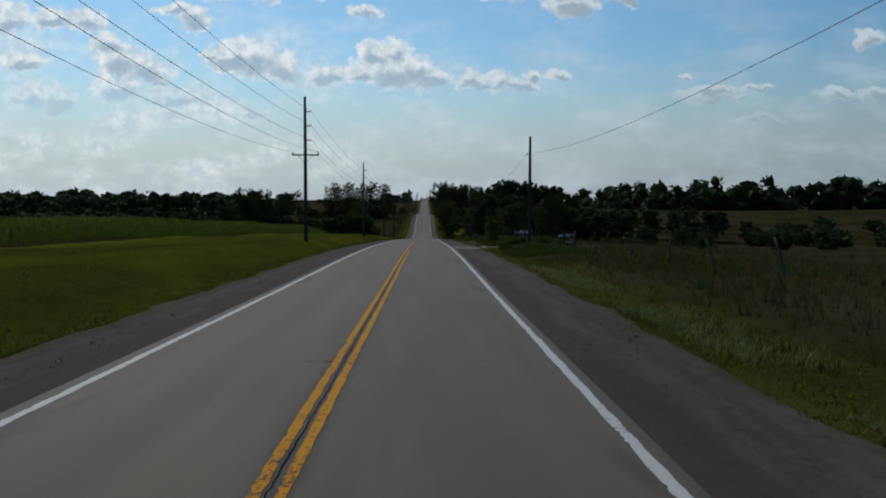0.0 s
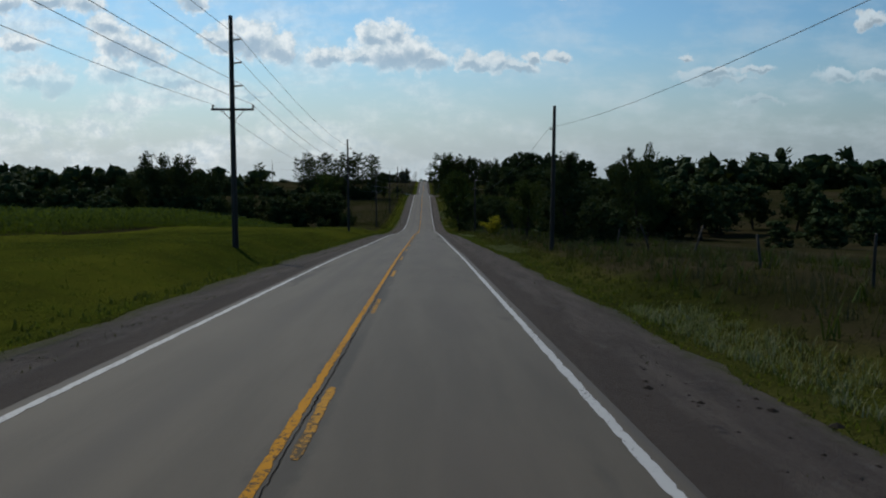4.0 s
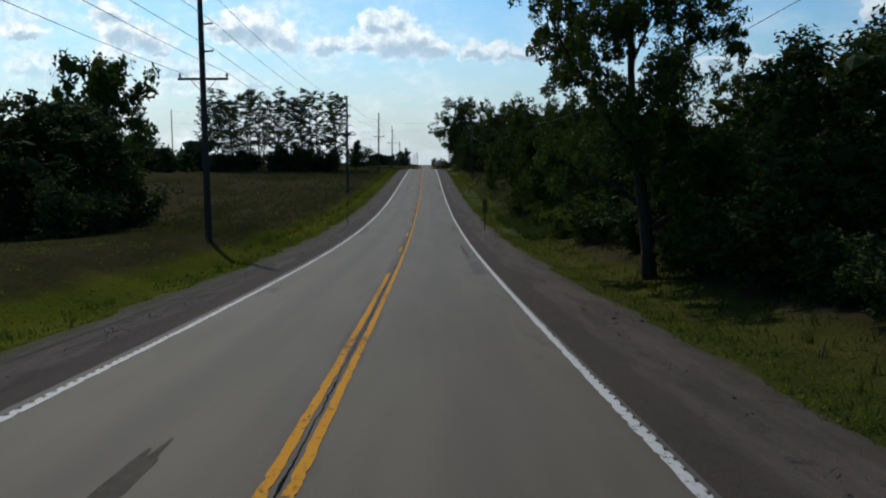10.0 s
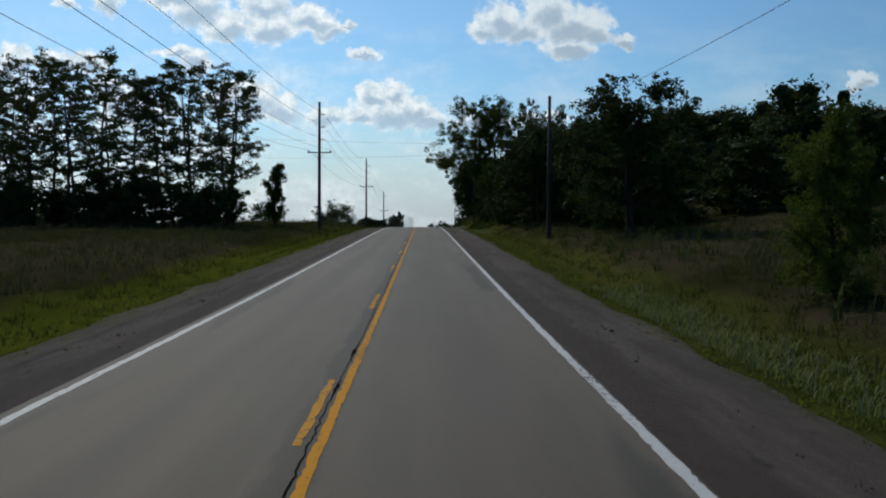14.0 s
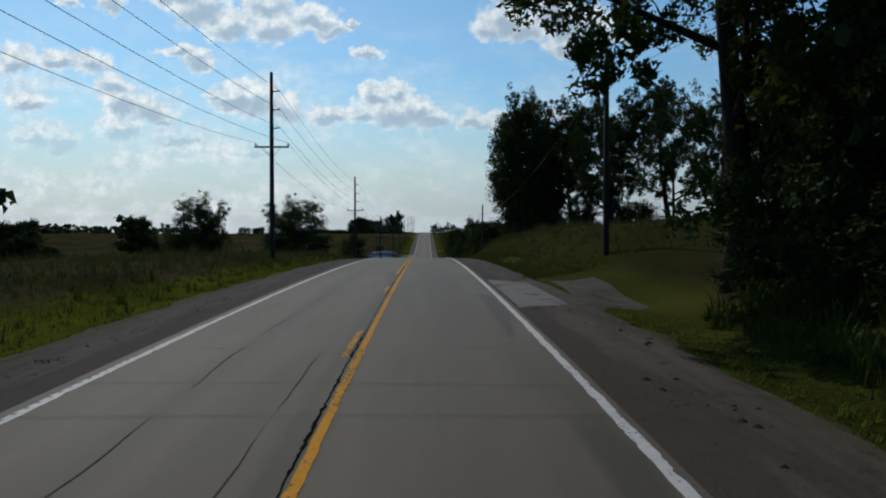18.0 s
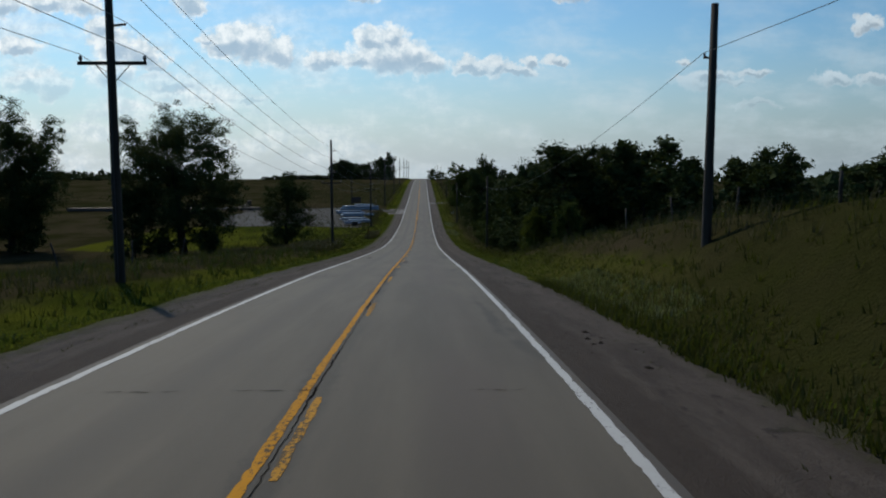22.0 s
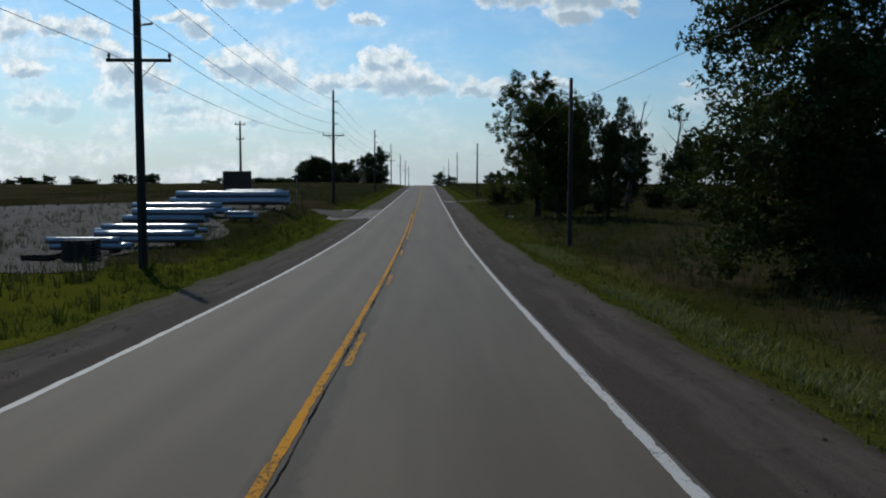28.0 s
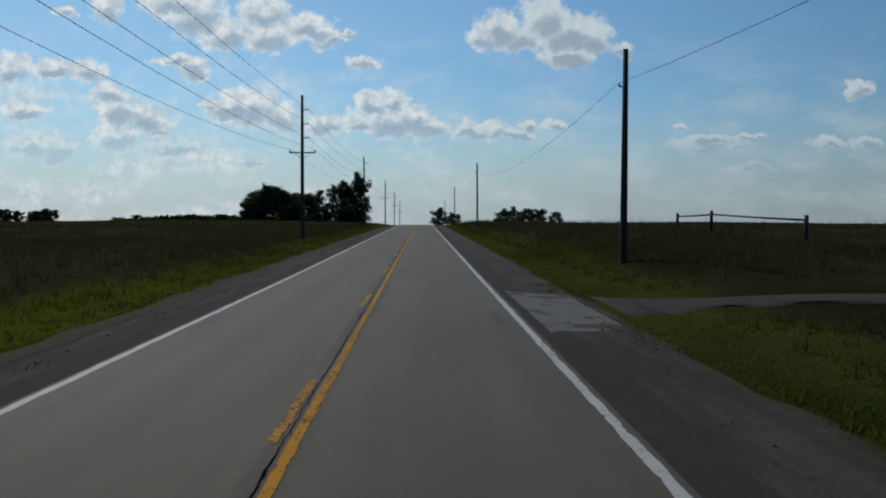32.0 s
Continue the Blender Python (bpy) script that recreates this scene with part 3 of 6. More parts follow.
fine_ys = np.concatenate([np.arange(-60, 860, 0.6), np.arange(860, 1500, 4.0)])
RV, RF = sheet([-edge_in, -3.5, -2.6, -1.75, -0.9, 0, 0.9, 1.75, 2.6, 3.5, edge_in], fine_ys, lambda x, y: road_z(y) + 0.02 - 0.005 * np.abs(x))
RV = [(x + (math.copysign(1, x) * (0.018 * math.sin(y * 1.9 + x) + 0.015 * math.sin(y * 4.3) + 0.025 * math.sin(y * 0.37 - x)) if abs(x) > 3.6 else 0), y, z) for x, y, z in RV]
road = new("road", mesh("road", RV, RF, M_ASPHALT, True))
tagged(road, "worn grey asphalt two-lane country road", "road", kind="structure")
for sgn in (-1, 1):
    def strip_z(x, y, sgn=sgn):
        a = np.abs(x)
        return road_z(y) - 0.012 - 0.035 * (a - edge_in) - 0.30 * ease(a, 5.8, 6.9)
    X0 = [edge_in - 0.25, 4.2, 4.8, 5.4, 5.8, 6.1, 6.4, 6.8]
    V, F = sheet([sgn * v for v in X0], road_ys, strip_z)
    V = [(x + sgn * float(wander(y, 1.0 + sgn)) * (abs(x) > 5), y, z) for x, y, z in V]
    if sgn < 0:
        F = [f[::-1] for f in F]
    sh = new("shoulder", mesh("shoulder", V, F, M_SHOULDER, True))
    tagged(sh, "dark crumbling gravel shoulder beside the asphalt", "shoulder", kind="structure")


# the painted lines wander a little off their places
LINE_Y = [-60, 35, 182, 305, 478, 576, 722, 790, 1100]
LEFT_LINE = [-3.32, -3.32, -3.39, -3.40, -3.35, -3.40, -3.60, -3.46, -3.45]
RIGHT_LINE = [3.37, 3.37, 3.37, 3.54, 3.42, 3.43, 3.49, 3.45, 3.45]
CENTRE = [0.035, 0.035, 0.02, 0.085, 0.10, 0.06, 0.02, -0.01, 0.0]


WEAR = np.random.default_rng(15)


def line_strip(name, xf, width, y0, y1, mat, lift=0.006, step=0.4, ragged=0.006, fade=0.0, chips=0.0):
    """A painted strip along the road with slightly ragged edges; xf gives its middle, fade thins both ends."""
    n = max(2, int((y1 - y0) / step) + 1)
    yy = np.linspace(y0, y1, n)
    xx = xf(yy)
    rag = ragged * (np.sin(yy * 7.3 + xx[0]) + np.sin(yy * 3.1 + 2 * xx[0]) + 0.8 * np.sin(yy * 0.83 + 3 * xx[0]) + chips * (WEAR.random(n) - 0.5 - 2.5 * (WEAR.random(n) > 0.93)))
    half = width / 2 * (1 - fade * (np.abs(np.linspace(-1, 1, n)) > 0.96))
    z = road_z(yy) + 0.02 - 0.005 * np.abs(xx) + lift
    v = np.stack([np.stack([xx - half - rag, yy, z], 1), np.stack([xx + half + rag[::-1], yy, z], 1)], 1).reshape(-1, 3)
    f = [(k - 2, k - 1, k + 1, k) for k in range(2, 2 * n, 2)]
    return mesh(name, v.tolist(), f, mat)


for xs_line in (LEFT_LINE, RIGHT_LINE):
    ob = new("edge_line", line_strip("edge_line", lambda y: np.interp(y, LINE_Y, xs_line), 0.135, -60, 1100, M_WHITE, step=0.10, ragged=0.005, chips=1.7))
    tagged(ob, "worn white edge line painted on the asphalt", "road marking", kind="structure")
YELLOW_LEFT = [(-60, 273, 0), (273, 480, 1), (480, 769, 0), (769, 1060, 1)]
YELLOW_RIGHT = [(-60, 63, 0), (63, 239, 1), (239, 545, 0), (545, 740, 1), (740, 1060, 0)]
DASHES = {(True, 63): [82.9, 162.1, 185.1, 230.3], (True, 545): [548.4, 572.1, 629.7, 698.8], (False, 273): [332.7, 353.3, 457.0], (False, 769): [771.1, 794.9]}


def dash_starts(known, y0, y1):
    """Where dashes begin: at the known places, evenly between them, and on at 12.2 m to both ends."""
    out = [known[0]]
    for a, b in zip(known, known[1:]):
        n = max(1, round((b - a) / 12.0))
        out += [a + (b - a) * k / n for k in range(1, n + 1)]
    while out[0] - 12.2 > y0:
        out.insert(0, out[0] - 12.2)
    while out[-1] + 12.2 + 3.2 < y1:
        out.append(out[-1] + 12.2)
    return out


for side, spans in ((-0.112, YELLOW_LEFT), (0.112, YELLOW_RIGHT)):
    def centre_x(y, side=side):
        return np.interp(y, LINE_Y, CENTRE) + side
    for y0, y1, dashed in spans:
        if not dashed:
            ob = new("centre_line", line_strip("centre_line", centre_x, 0.115, y0, y1, M_YELLOW, step=0.12, ragged=0.004, chips=2.0))
            tagged(ob, "solid yellow centre line with worn paint", "road marking", kind="structure")
        else:
            for yv in dash_starts(DASHES[side > 0, y0], y0, y1):
                ob = new("centre_dash", line_strip("centre_dash", centre_x, 0.11, yv, yv + 3.2, M_YELLOW_FADED, step=0.12, ragged=0.006, fade=0.35, chips=1.5))
                tagged(ob, "short yellow centre dash with worn paint", "road marking", kind="structure")
# the open joint between the two yellow lines, breaking up here and there
JR = np.random.default_rng(6)
for y0 in range(-20, 900, 46):
    yy = np.arange(y0, y0 + 46.1, 0.125)
    k = len(yy)
    rough_n = np.interp(yy, yy[::8], JR.random(len(yy[::8])))
    worn = np.interp(yy, [0, 150, 170, 280, 300, 330, 480, 620, 660, 750, 800], [0.2, 0.2, 0.35, 0.35, 0.8, 0.7, 0.4, 0.3, 0.7, 0.7, 0.4])
    half = 0.005 + worn * (0.030 * np.clip(rough_n - 0.3, 0, 1) * (0.3 + JR.random(k)) + 0.03 * (rough_n > 0.82) * JR.random(k))
    xx = np.interp(yy, LINE_Y, CENTRE) + 0.006 * np.sin(yy * 0.7) + 0.009 * JR.normal(size=k)
    z = road_z(yy) + 0.02 + 0.0085
    v = np.stack([np.stack([xx - half, yy, z], 1), np.stack([xx + half, yy, z], 1)], 1).reshape(-1, 3)
    ob = new("centre_joint", mesh("centre_joint", v.tolist(), [(q - 2, q - 1, q + 1, q) for q in range(2, 2 * k, 2)], M_CRACK))
    tagged(ob, "dark open joint between the yellow centre lines", "road crack", kind="structure")


# ---------------- plants ----------------
def leaves(centres, radii, count, size, rng, flat=0.0):
    """Folded leaf shapes strewn round clump centres; returns vertices and faces."""
    k = rng.integers(0, len(centres), count)
    off = rng.normal(size=(count, 3))
    off /= np.linalg.norm(off, axis=1)[:, None]
    off *= (rng.random(count) ** 0.45)[:, None]
    p = centres[k] + off * radii[k][:, None] * np.array([1.0, 1.0, 0.8 - flat])
    d = rng.normal(size=(count, 3)) * np.array([1, 1, 0.7])
    d /= np.linalg.norm(d, axis=1)[:, None]
    s = np.cross(d, rng.normal(size=(count, 3)))
    s /= np.linalg.norm(s, axis=1)[:, None]
    n = np.cross(d, s)
    ln = (size * (0.6 + 0.8 * rng.random(count)))[:, None]
    v = np.stack([p - d * ln * 0.5 - s * ln * 0.12, p + s * ln * 0.42 + n * ln * 0.1, p + d * ln * 0.6], 1).reshape(-1, 3)
    f = np.arange(count * 3).reshape(-1, 3)
    return v, f


PHI = (1 + 5 ** 0.5) / 2
ICO = np.array([(-1, PHI, 0), (1, PHI, 0), (-1, -PHI, 0), (1, -PHI, 0), (0, -1, PHI), (0, 1, PHI), (0, -1, -PHI), (0, 1, -PHI), (PHI, 0, -1), (PHI, 0, 1), (-PHI, 0, -1), (-PHI, 0, 1)]) / 1.9
ICO_FACES = np.array([(0, 11, 5), (0, 5, 1), (0, 1, 7), (0, 7, 10), (0, 10, 11), (1, 5, 9), (5, 11, 4), (11, 10, 2), (10, 7, 6), (7, 1, 8), (3, 9, 4), (3, 4, 2), (3, 2, 6), (3, 6, 8), (3, 8, 9), (4, 9, 5), (2, 4, 11), (6, 2, 10), (8, 6, 7), (9, 8, 1)])


def limb_path(rng, start, direction, length, bend=0.25, n=4):
    pts, d, p = [start], direction.normalized(), start
    for _ in range(n):
        d = (d + Vector(rng.normal(size=3)) * bend * 0.5 + Vector((0, 0, bend * 0.25))).normalized()
        p = p + d * (length / n)
        pts.append(p)
    return pts


def plant(kind, seed, detail=1.0):
    """Trunk and crown meshes of a plant 10 m high (bushes 3 m); returns them with their height."""
    rng = np.random.default_rng(seed)
    g, tips, rad = Geo(), [], []
    spec = dict(broad=(10, 0.24, 3.9, 0.20, 12, 0.92, 8600), tall=(10, 0.10, 1.75, 0.30, 24, 0.34, 2500), round=(10, 0.30, 4.3, 0.14, 15, 1.12, 12500),
                dense=(10, 0.22, 3.6, 0.03, 16, 1.05, 9000), airy=(10, 0.17, 3.6, 0.20, 12, 0.72, 4600), poplar=(10, 0.18, 1.9, 0.10, 15, 0.75, 5200),
                bush=(3, 0.05, 1.5, 0.0, 14, 0.5, 3600), dead=(10, 0.18, 2.2, 0.3, 11, 0.0, 0))[kind]
    H, r0, spread_r, base, n_limb, clump, n_leaf = spec
    if kind == "bush":
        for i in range(n_limb):
            a = rng.random() * 6.28
            out = Vector((math.cos(a), math.sin(a), 0)) * rng.random() * 0.9
            path = limb_path(rng, out * 0.15, out + Vector((0, 0, 1.0)), H * (0.55 + 0.35 * rng.random()), 0.3, 4)
            g.tube(path, [r0, r0 * 0.8, r0 * 0.6, r0 * 0.4, r0 * 0.2], 5)
            for q in path[1:]:
                tips.append(q), rad.append(clump * (0.7 + 0.6 * rng.random()))
    else:
        lean = Vector((rng.normal() * 0.05, rng.normal() * 0.05, 1)).normalized()
        trunk = limb_path(rng, Vector((0, 0, -0.3)), lean, H * (0.86 if kind != "broad" else 0.72) + 0.3, 0.12, 7)
        g.tube(trunk, [r0 * (1.25 - 0.15 * min(i, 1)) * (1 - 0.78 * i / 7) for i in range(8)], 8)
        for i in range(n_limb):
            s = base + (1 - base) * (i + 0.5 * rng.random()) / n_limb
            j = min(6, int(s * 7))
            p = trunk[j].lerp(trunk[j + 1], s * 7 - j)
            a = i * 2.4 + rng.normal() * 0.4
            profile = {"poplar": math.sin(math.pi * (0.15 + 0.8 * s)), "tall": 0.55 + 0.45 * math.sin(math.pi * s), "round": math.sin(math.pi * (0.18 + 0.66 * s)) ** 0.6,
                       "dense": math.sin(math.pi * (0.22 + 0.68 * s)) ** 0.7}.get(kind, math.sin(math.pi * (0.2 + 0.62 * s)) ** 0.8)
            L = spread_r * max(0.25, profile) * (0.75 + 0.45 * rng.random())
            up = 0.25 + 0.9 * s if kind != "poplar" else 1.3
            if kind == "dead":
                up = 1.2
            if kind == "tall":
                up = 0.12 + 0.35 * s
            path = limb_path(rng, p, Vector((math.cos(a), math.sin(a), up * 0.8)), L * (1.15 if kind != "poplar" else 1.3), 0.28, 4)
            rl = r0 * 0.42 * (1.1 - 0.75 * s)
            if detail > 0.3:
                g.tube(path, [rl, rl * 0.8, rl * 0.55, rl * 0.35, rl * 0.15], 5)
            for m_ in (2, 3, 4):
                tips.append(path[m_]), rad.append(clump * (0.75 + 0.6 * rng.random()))
            for _ in range(3 if kind != "tall" else 2):
                b0 = path[int(rng.integers(1, 4))]
                tw = limb_path(rng, b0, Vector((math.cos(a + rng.normal()), math.sin(a + rng.normal()), 0.5 + rng.normal() * 0.5)), L * 0.45, 0.3, 3)
                if detail >= 1:
                    g.tube(tw, [rl * 0.4, rl * 0.3, rl * 0.2, rl * 0.08], 4, False)
                tips.append(tw[-1]), rad.append(clump * (0.65 + 0.5 * rng.random()))
                if kind in ("round", "dense", "broad"):
                    tips.append(tw[1]), rad.append(clump * 0.8)
        tips.append(trunk[-1]), rad.append(clump)
        fill = {"dense": 60, "broad": 34, "round": 105}.get(kind, 0)
        lo = {"dense": 0.3, "broad": 3.0, "round": 2.6}.get(kind, 0)
        for _ in range(fill):
            a, q, s = rng.random() * 6.28, 0.45 + 0.5 * rng.random() ** 0.5, rng.random()
            wide = spread_r * q * (math.sin(math.pi * (0.16 + 0.76 * s)) ** 0.6 if kind != "dense" else min(1.0, 1.35 * (1 - s) ** 0.45))
            tips.append(Vector((math.cos(a) * wide, math.sin(a) * wide, lo + (H * 0.93 - lo) * s))), rad.append(clump * (0.6 + 0.5 * rng.random()))
    trunk_me = g.make("trunk", M_DEADWOOD if kind == "dead" else M_BARK, True)
    top = max(t.z + r * 0.7 for t, r in zip(tips, rad)) if tips else H
    if not n_leaf:
        return trunk_me, None, max(t.z for t in tips)
    n = int(n_leaf * detail * (1.75 if detail >= 2 else 1.7))
    size = {"bush": 0.13, "tall": 0.16, "airy": 0.18}.get(kind, 0.245 if detail < 2 else 0.265) / math.sqrt(max(detail, 0.08))
    centres, radii = np.array(tips), np.array(rad)
    if detail >= 1 and kind != "tall":
        # every clump breaks up into tight bunches of leaves, with gaps between them
        k = 6
        way_out = rng.normal(size=(len(tips), k, 3))
        way_out /= np.linalg.norm(way_out, axis=2)[:, :, None]
        way_out *= (0.35 + 0.75 * rng.random((len(tips), k, 1))) * radii[:, None, None] * np.array([1.0, 1.0, 0.8])
        centres = (centres[:, None] + way_out).reshape(-1, 3)
        thick = 1.3 if kind in ("dense", "bush", "round") else 1.0
        radii = (radii[:, None] * thick * (0.22 + 0.24 * rng.random((len(tips), k)))).reshape(-1)
        n, size = int(n * (1.45 if kind in ("dense", "round") else 1.15)), size * 0.88
    v, f = leaves(centres, radii, n, size, rng, 0.45 if kind == "tall" else 0.0)
    if kind not in ("tall", "airy") and (detail < 1 or (kind in ("dense", "bush") and detail < 2)):
        # a solid lump added inside each clump, filling it and blocking light through it
        hv, hf, n0 = [], [], len(v)
        step = 2 if detail < 1 else 1
        for c, r in zip(tips[::step], rad[::step]):
            hv.append(np.array(c) + ICO * r * (0.7 if detail < 0.3 else 0.46 if detail < 1 else 0.30) * (0.55 + 0.8 * rng.random((12, 1))))
            hf.append(ICO_FACES + n0)
            n0 += 12
        v, f = np.concatenate([v] + hv), np.concatenate([f] + hf)
    crown = mesh("crown", v, f, M_LEAF)
    return trunk_me, crown, top


PLANTS = {}


def plant_meshes(kind, variant, leaf, detail):
    key = (kind, variant, leaf.name, detail)
    if key not in PLANTS:
        if (kind, variant, detail) not in PLANTS:
            PLANTS[(kind, variant, detail)] = plant(kind, 17 + 31 * variant + sum(ord(c) for c in kind), detail)
        tr, cr, top = PLANTS[(kind, variant, detail)]
        if cr is not None and leaf is not M_LEAF:
            cr = cr.copy()
            cr.materials[0] = leaf
        PLANTS[key] = (tr, cr, top)
    return PLANTS[key]


FAR_TREES = []
PRNG = random.Random(5)
N_VARIANTS = {"broad": 3, "tall": 3, "round": 2, "dense": 3, "airy": 3, "poplar": 2, "bush": 3, "dead": 2}


def grow(kind, x, y, height, width=1.0, leaf=None, label="", group="", sink=0.15, category="", detail=0.0):
    """One tree or bush at (x, y), that many metres high; width stretches its crown."""
    leaf = leaf or M_LEAF
    if not detail:
        detail = 1.0 if ((abs(x) < 15 or ((600 < y < 700 or 245 < y < 335) and 0 < x < 21)) and y < 840) or kind == "tall" else (0.4 if abs(x) < 48 and y < 840 else (0.22 if abs(x) < 62 else 0.16))
    tr, cr, top = plant_meshes(kind, PRNG.randrange(N_VARIANTS[kind]), leaf, detail)
    s = height / top
    if detail < 0.3 and (abs(x) > 62 or y > 1040 and x > 20):
        m = pose(x, y, gz(x, y) - sink, 0, 0, PRNG.random() * 360) @ Matrix.Diagonal((s * width, s * width, s, 1))
        FAR_TREES.append((tr, cr, m))
        return None
    name = "bush" if kind == "bush" else ("dead_tree" if kind == "dead" else "tree")
    ob = new(name)
    ob.matrix_world = pose(x, y, gz(x, y) - sink, 0, 0, PRNG.random() * 360) @ Matrix.Diagonal((s * width, s * width, s, 1))
    tagged(ob, label or {"bush": "green leafy bush in the roadside grass", "dead": "bare grey dead tree among living trees", "tall": "tall slim tree with a bare lower trunk and thin feathery crown",
                         "poplar": "upright leafy tree with a narrow crown"}.get(kind, "dark green leafy tree standing in rough grass"), category or ("bush" if kind == "bush" else "tree"), group)
    part("stem" if kind == "bush" else "trunk", tr, ob)
    if cr is not None:
        part("leaf_mass" if kind == "bush" else "crown", cr, ob)
    return ob


# ---------------- overhead lines ----------------
POLE_X, POLE_H = -9.7, 13.2
LEFT_POLES = [-68, 4, 75.4, 146.3, 217.9, 286.8, 359, 432, 503, 572.1, 643.5, 719.0, 784.8, 863.4, 945, 1035, 1115, 1195]
RIGHT_X, RIGHT_H = 9.55, 9.4
RIGHT_POLES = [-18, 66.2, 151, 234, 316, 400, 481.5, 565, 648.8, 733.5, 819.6, 909, 995, 1085]
RIGHT_HEIGHTS = {66.2: 9.0, 151: 9.2, 234: 8.7, 565: 6.7, 819.6: 8.5}  # the others 9.4
RIGHT_PLACES = {66.2: 9.77, 648.8: 9.85, 733.5: 9.42, 819.6: 9.4, 234: 9.65}
STUBS = (1.35, 2.65, 3.95)
ARM_Z = POLE_H - 5.25


def power_pole():
    ob = new("utility_pole")
    tagged(ob, "tall dark wooden power pole with three side insulators and a crossarm", "utility pole", "power poles along the road")
    g = Geo()
    g.tube([(0, 0, -1.0), (0, 0, 0), (0, 0, 4), (0.01, 0, 9), (0.02, 0, POLE_H)], [0.19, 0.185, 0.17, 0.145, 0.115], 12)
    part("shaft", g.make("shaft", M_POLE, True), ob)
    for d in STUBS:
        z = POLE_H - d
        b = Geo()
        b.box(0.10, -0.05, z - 0.10, 0.16, 0.05, z + 0.10)
        br = part("bracket", b.make("bracket", M_DARKSTEEL), ob)
        s = Geo()
        n = 9
        s.tube([(0.14 + 0.46 * i / n, 0, z + 0.05 * i / n) for i in range(n + 1)], [0.035 if i % 2 else 0.062 for i in range(n)] + [0.03], 8)
        part("insulator", s.make("insulator", M_CERAMIC, True), ob, "brown ribbed post insulator")
    a = Geo()
    a.box(-1.25, 0.12, ARM_Z - 0.06, 1.2, 0.24, ARM_Z + 0.06)
    part("crossarm", a.make("crossarm", M_POLE), ob)
    for sx in (-1, 1):
        b = Geo()
        b.tube([(sx * 0.62, 0.18, ARM_Z - 0.05), (sx * 0.12, 0.14, ARM_Z - 0.62)], 0.018, 5)
        part("brace", b.make("brace", M_DARKSTEEL), ob)
        p = Geo()
        p.tube([(sx * 1.15, 0.18, ARM_Z + 0.05), (sx * 1.15, 0.18, ARM_Z + 0.13), (sx * 1.15, 0.18, ARM_Z + 0.18), (sx * 1.15, 0.18, ARM_Z + 0.28)], [0.02, 0.06, 0.075, 0.03], 8)
        part("pin_insulator", p.make("pin_insulator", M_CERAMIC, True), ob)
    gw = Geo()
    gw.tube([(0.0, -0.19, 0.1), (0.0, -0.17, 5), (0.01, -0.15, POLE_H - 1)], 0.012, 4)
    part("ground_wire", gw.make("ground_wire", M_WIRE), ob)
    return ob


first = power_pole()
first.matrix_world = pose(POLE_X, LEFT_POLES[0], gz(POLE_X, LEFT_POLES[0]))
tops = [(POLE_X, LEFT_POLES[0], gz(POLE_X, LEFT_POLES[0]))]
for i, y in enumerate(LEFT_POLES[1:]):
    z = gz(POLE_X, y)
    copy_thing(first, pose(POLE_X, y, z, 0.3 * math.sin(i * 2.1), 0.3 * math.sin(i * 1.3), 0))
    tops.append((POLE_X, y, z))


def phone_pole():
    ob = new("utility_pole")
    tagged(ob, "plain dark wooden pole carrying a single wire", "utility pole", "single-wire poles along the road")
    g = Geo()
    g.tube([(0, 0, -0.6), (0, 0, 0), (0, 0, 4), (0, 0, RIGHT_H)], [0.155, 0.15, 0.135, 0.10], 10)
    part("shaft", g.make("shaft", M_POLE, True), ob)
    b = Geo()
    b.tube([(-0.08, 0, RIGHT_H - 1.5), (-0.24, 0, RIGHT_H - 1.47), (-0.24, 0, RIGHT_H - 1.36)], [0.02, 0.05, 0.035], 8)
    part("insulator", b.make("insulator", M_CERAMIC, True), ob)
    return ob


first_r = phone_pole()
first_r.matrix_world = pose(RIGHT_X, RIGHT_POLES[0], gz(RIGHT_X, RIGHT_POLES[0]))
tops_r = [(RIGHT_X, RIGHT_POLES[0], gz(RIGHT_X, RIGHT_POLES[0]))]
for i, y in enumerate(RIGHT_POLES[1:]):
    x = RIGHT_PLACES.get(y, RIGHT_X)
    z = gz(x, y) + RIGHT_HEIGHTS.get(y, RIGHT_H) - RIGHT_H
    copy_thing(first_r, pose(x, y, z, 0.3 * math.sin(i * 1.7), 0.3 * math.sin(i * 2.3), 0))
    tops_r.append((x, y, z))


def string_wire(name, stations, dx, dz, sag, r, label):
    g = Geo()
    pts = []
    for (x0, y0, z0), (x1, y1, z1) in zip(stations, stations[1:]):
        for k in range(12):
            s = k / 12
            pts.append((x0 + (x1 - x0) * s + dx, y0 + (y1 - y0) * s, z0 + (z1 - z0) * s + dz - 4 * sag * s * (1 - s)))
    x1, y1, z1 = stations[-1]
    pts.append((x1 + dx, y1, z1 + dz))
    g.tube(pts, r, 5)
    ob = new(name, g.make(name, M_WIRE, True))
    return tagged(ob, label, "wire")


for d in STUBS:
    string_wire("power_line", tops, 0.60, POLE_H - d + 0.10, 0.9, 0.013, "sagging bare power conductor strung between wooden poles")
for sx in (-1.15, 1.15):
    string_wire("power_line", tops, sx, ARM_Z + 0.30, 1.0, 0.012, "sagging wire strung between the pole crossarms")
string_wire("overhead_wire", tops_r, -0.24, RIGHT_H - 1.36, 1.6, 0.009, "single sagging wire strung along the roadside poles")

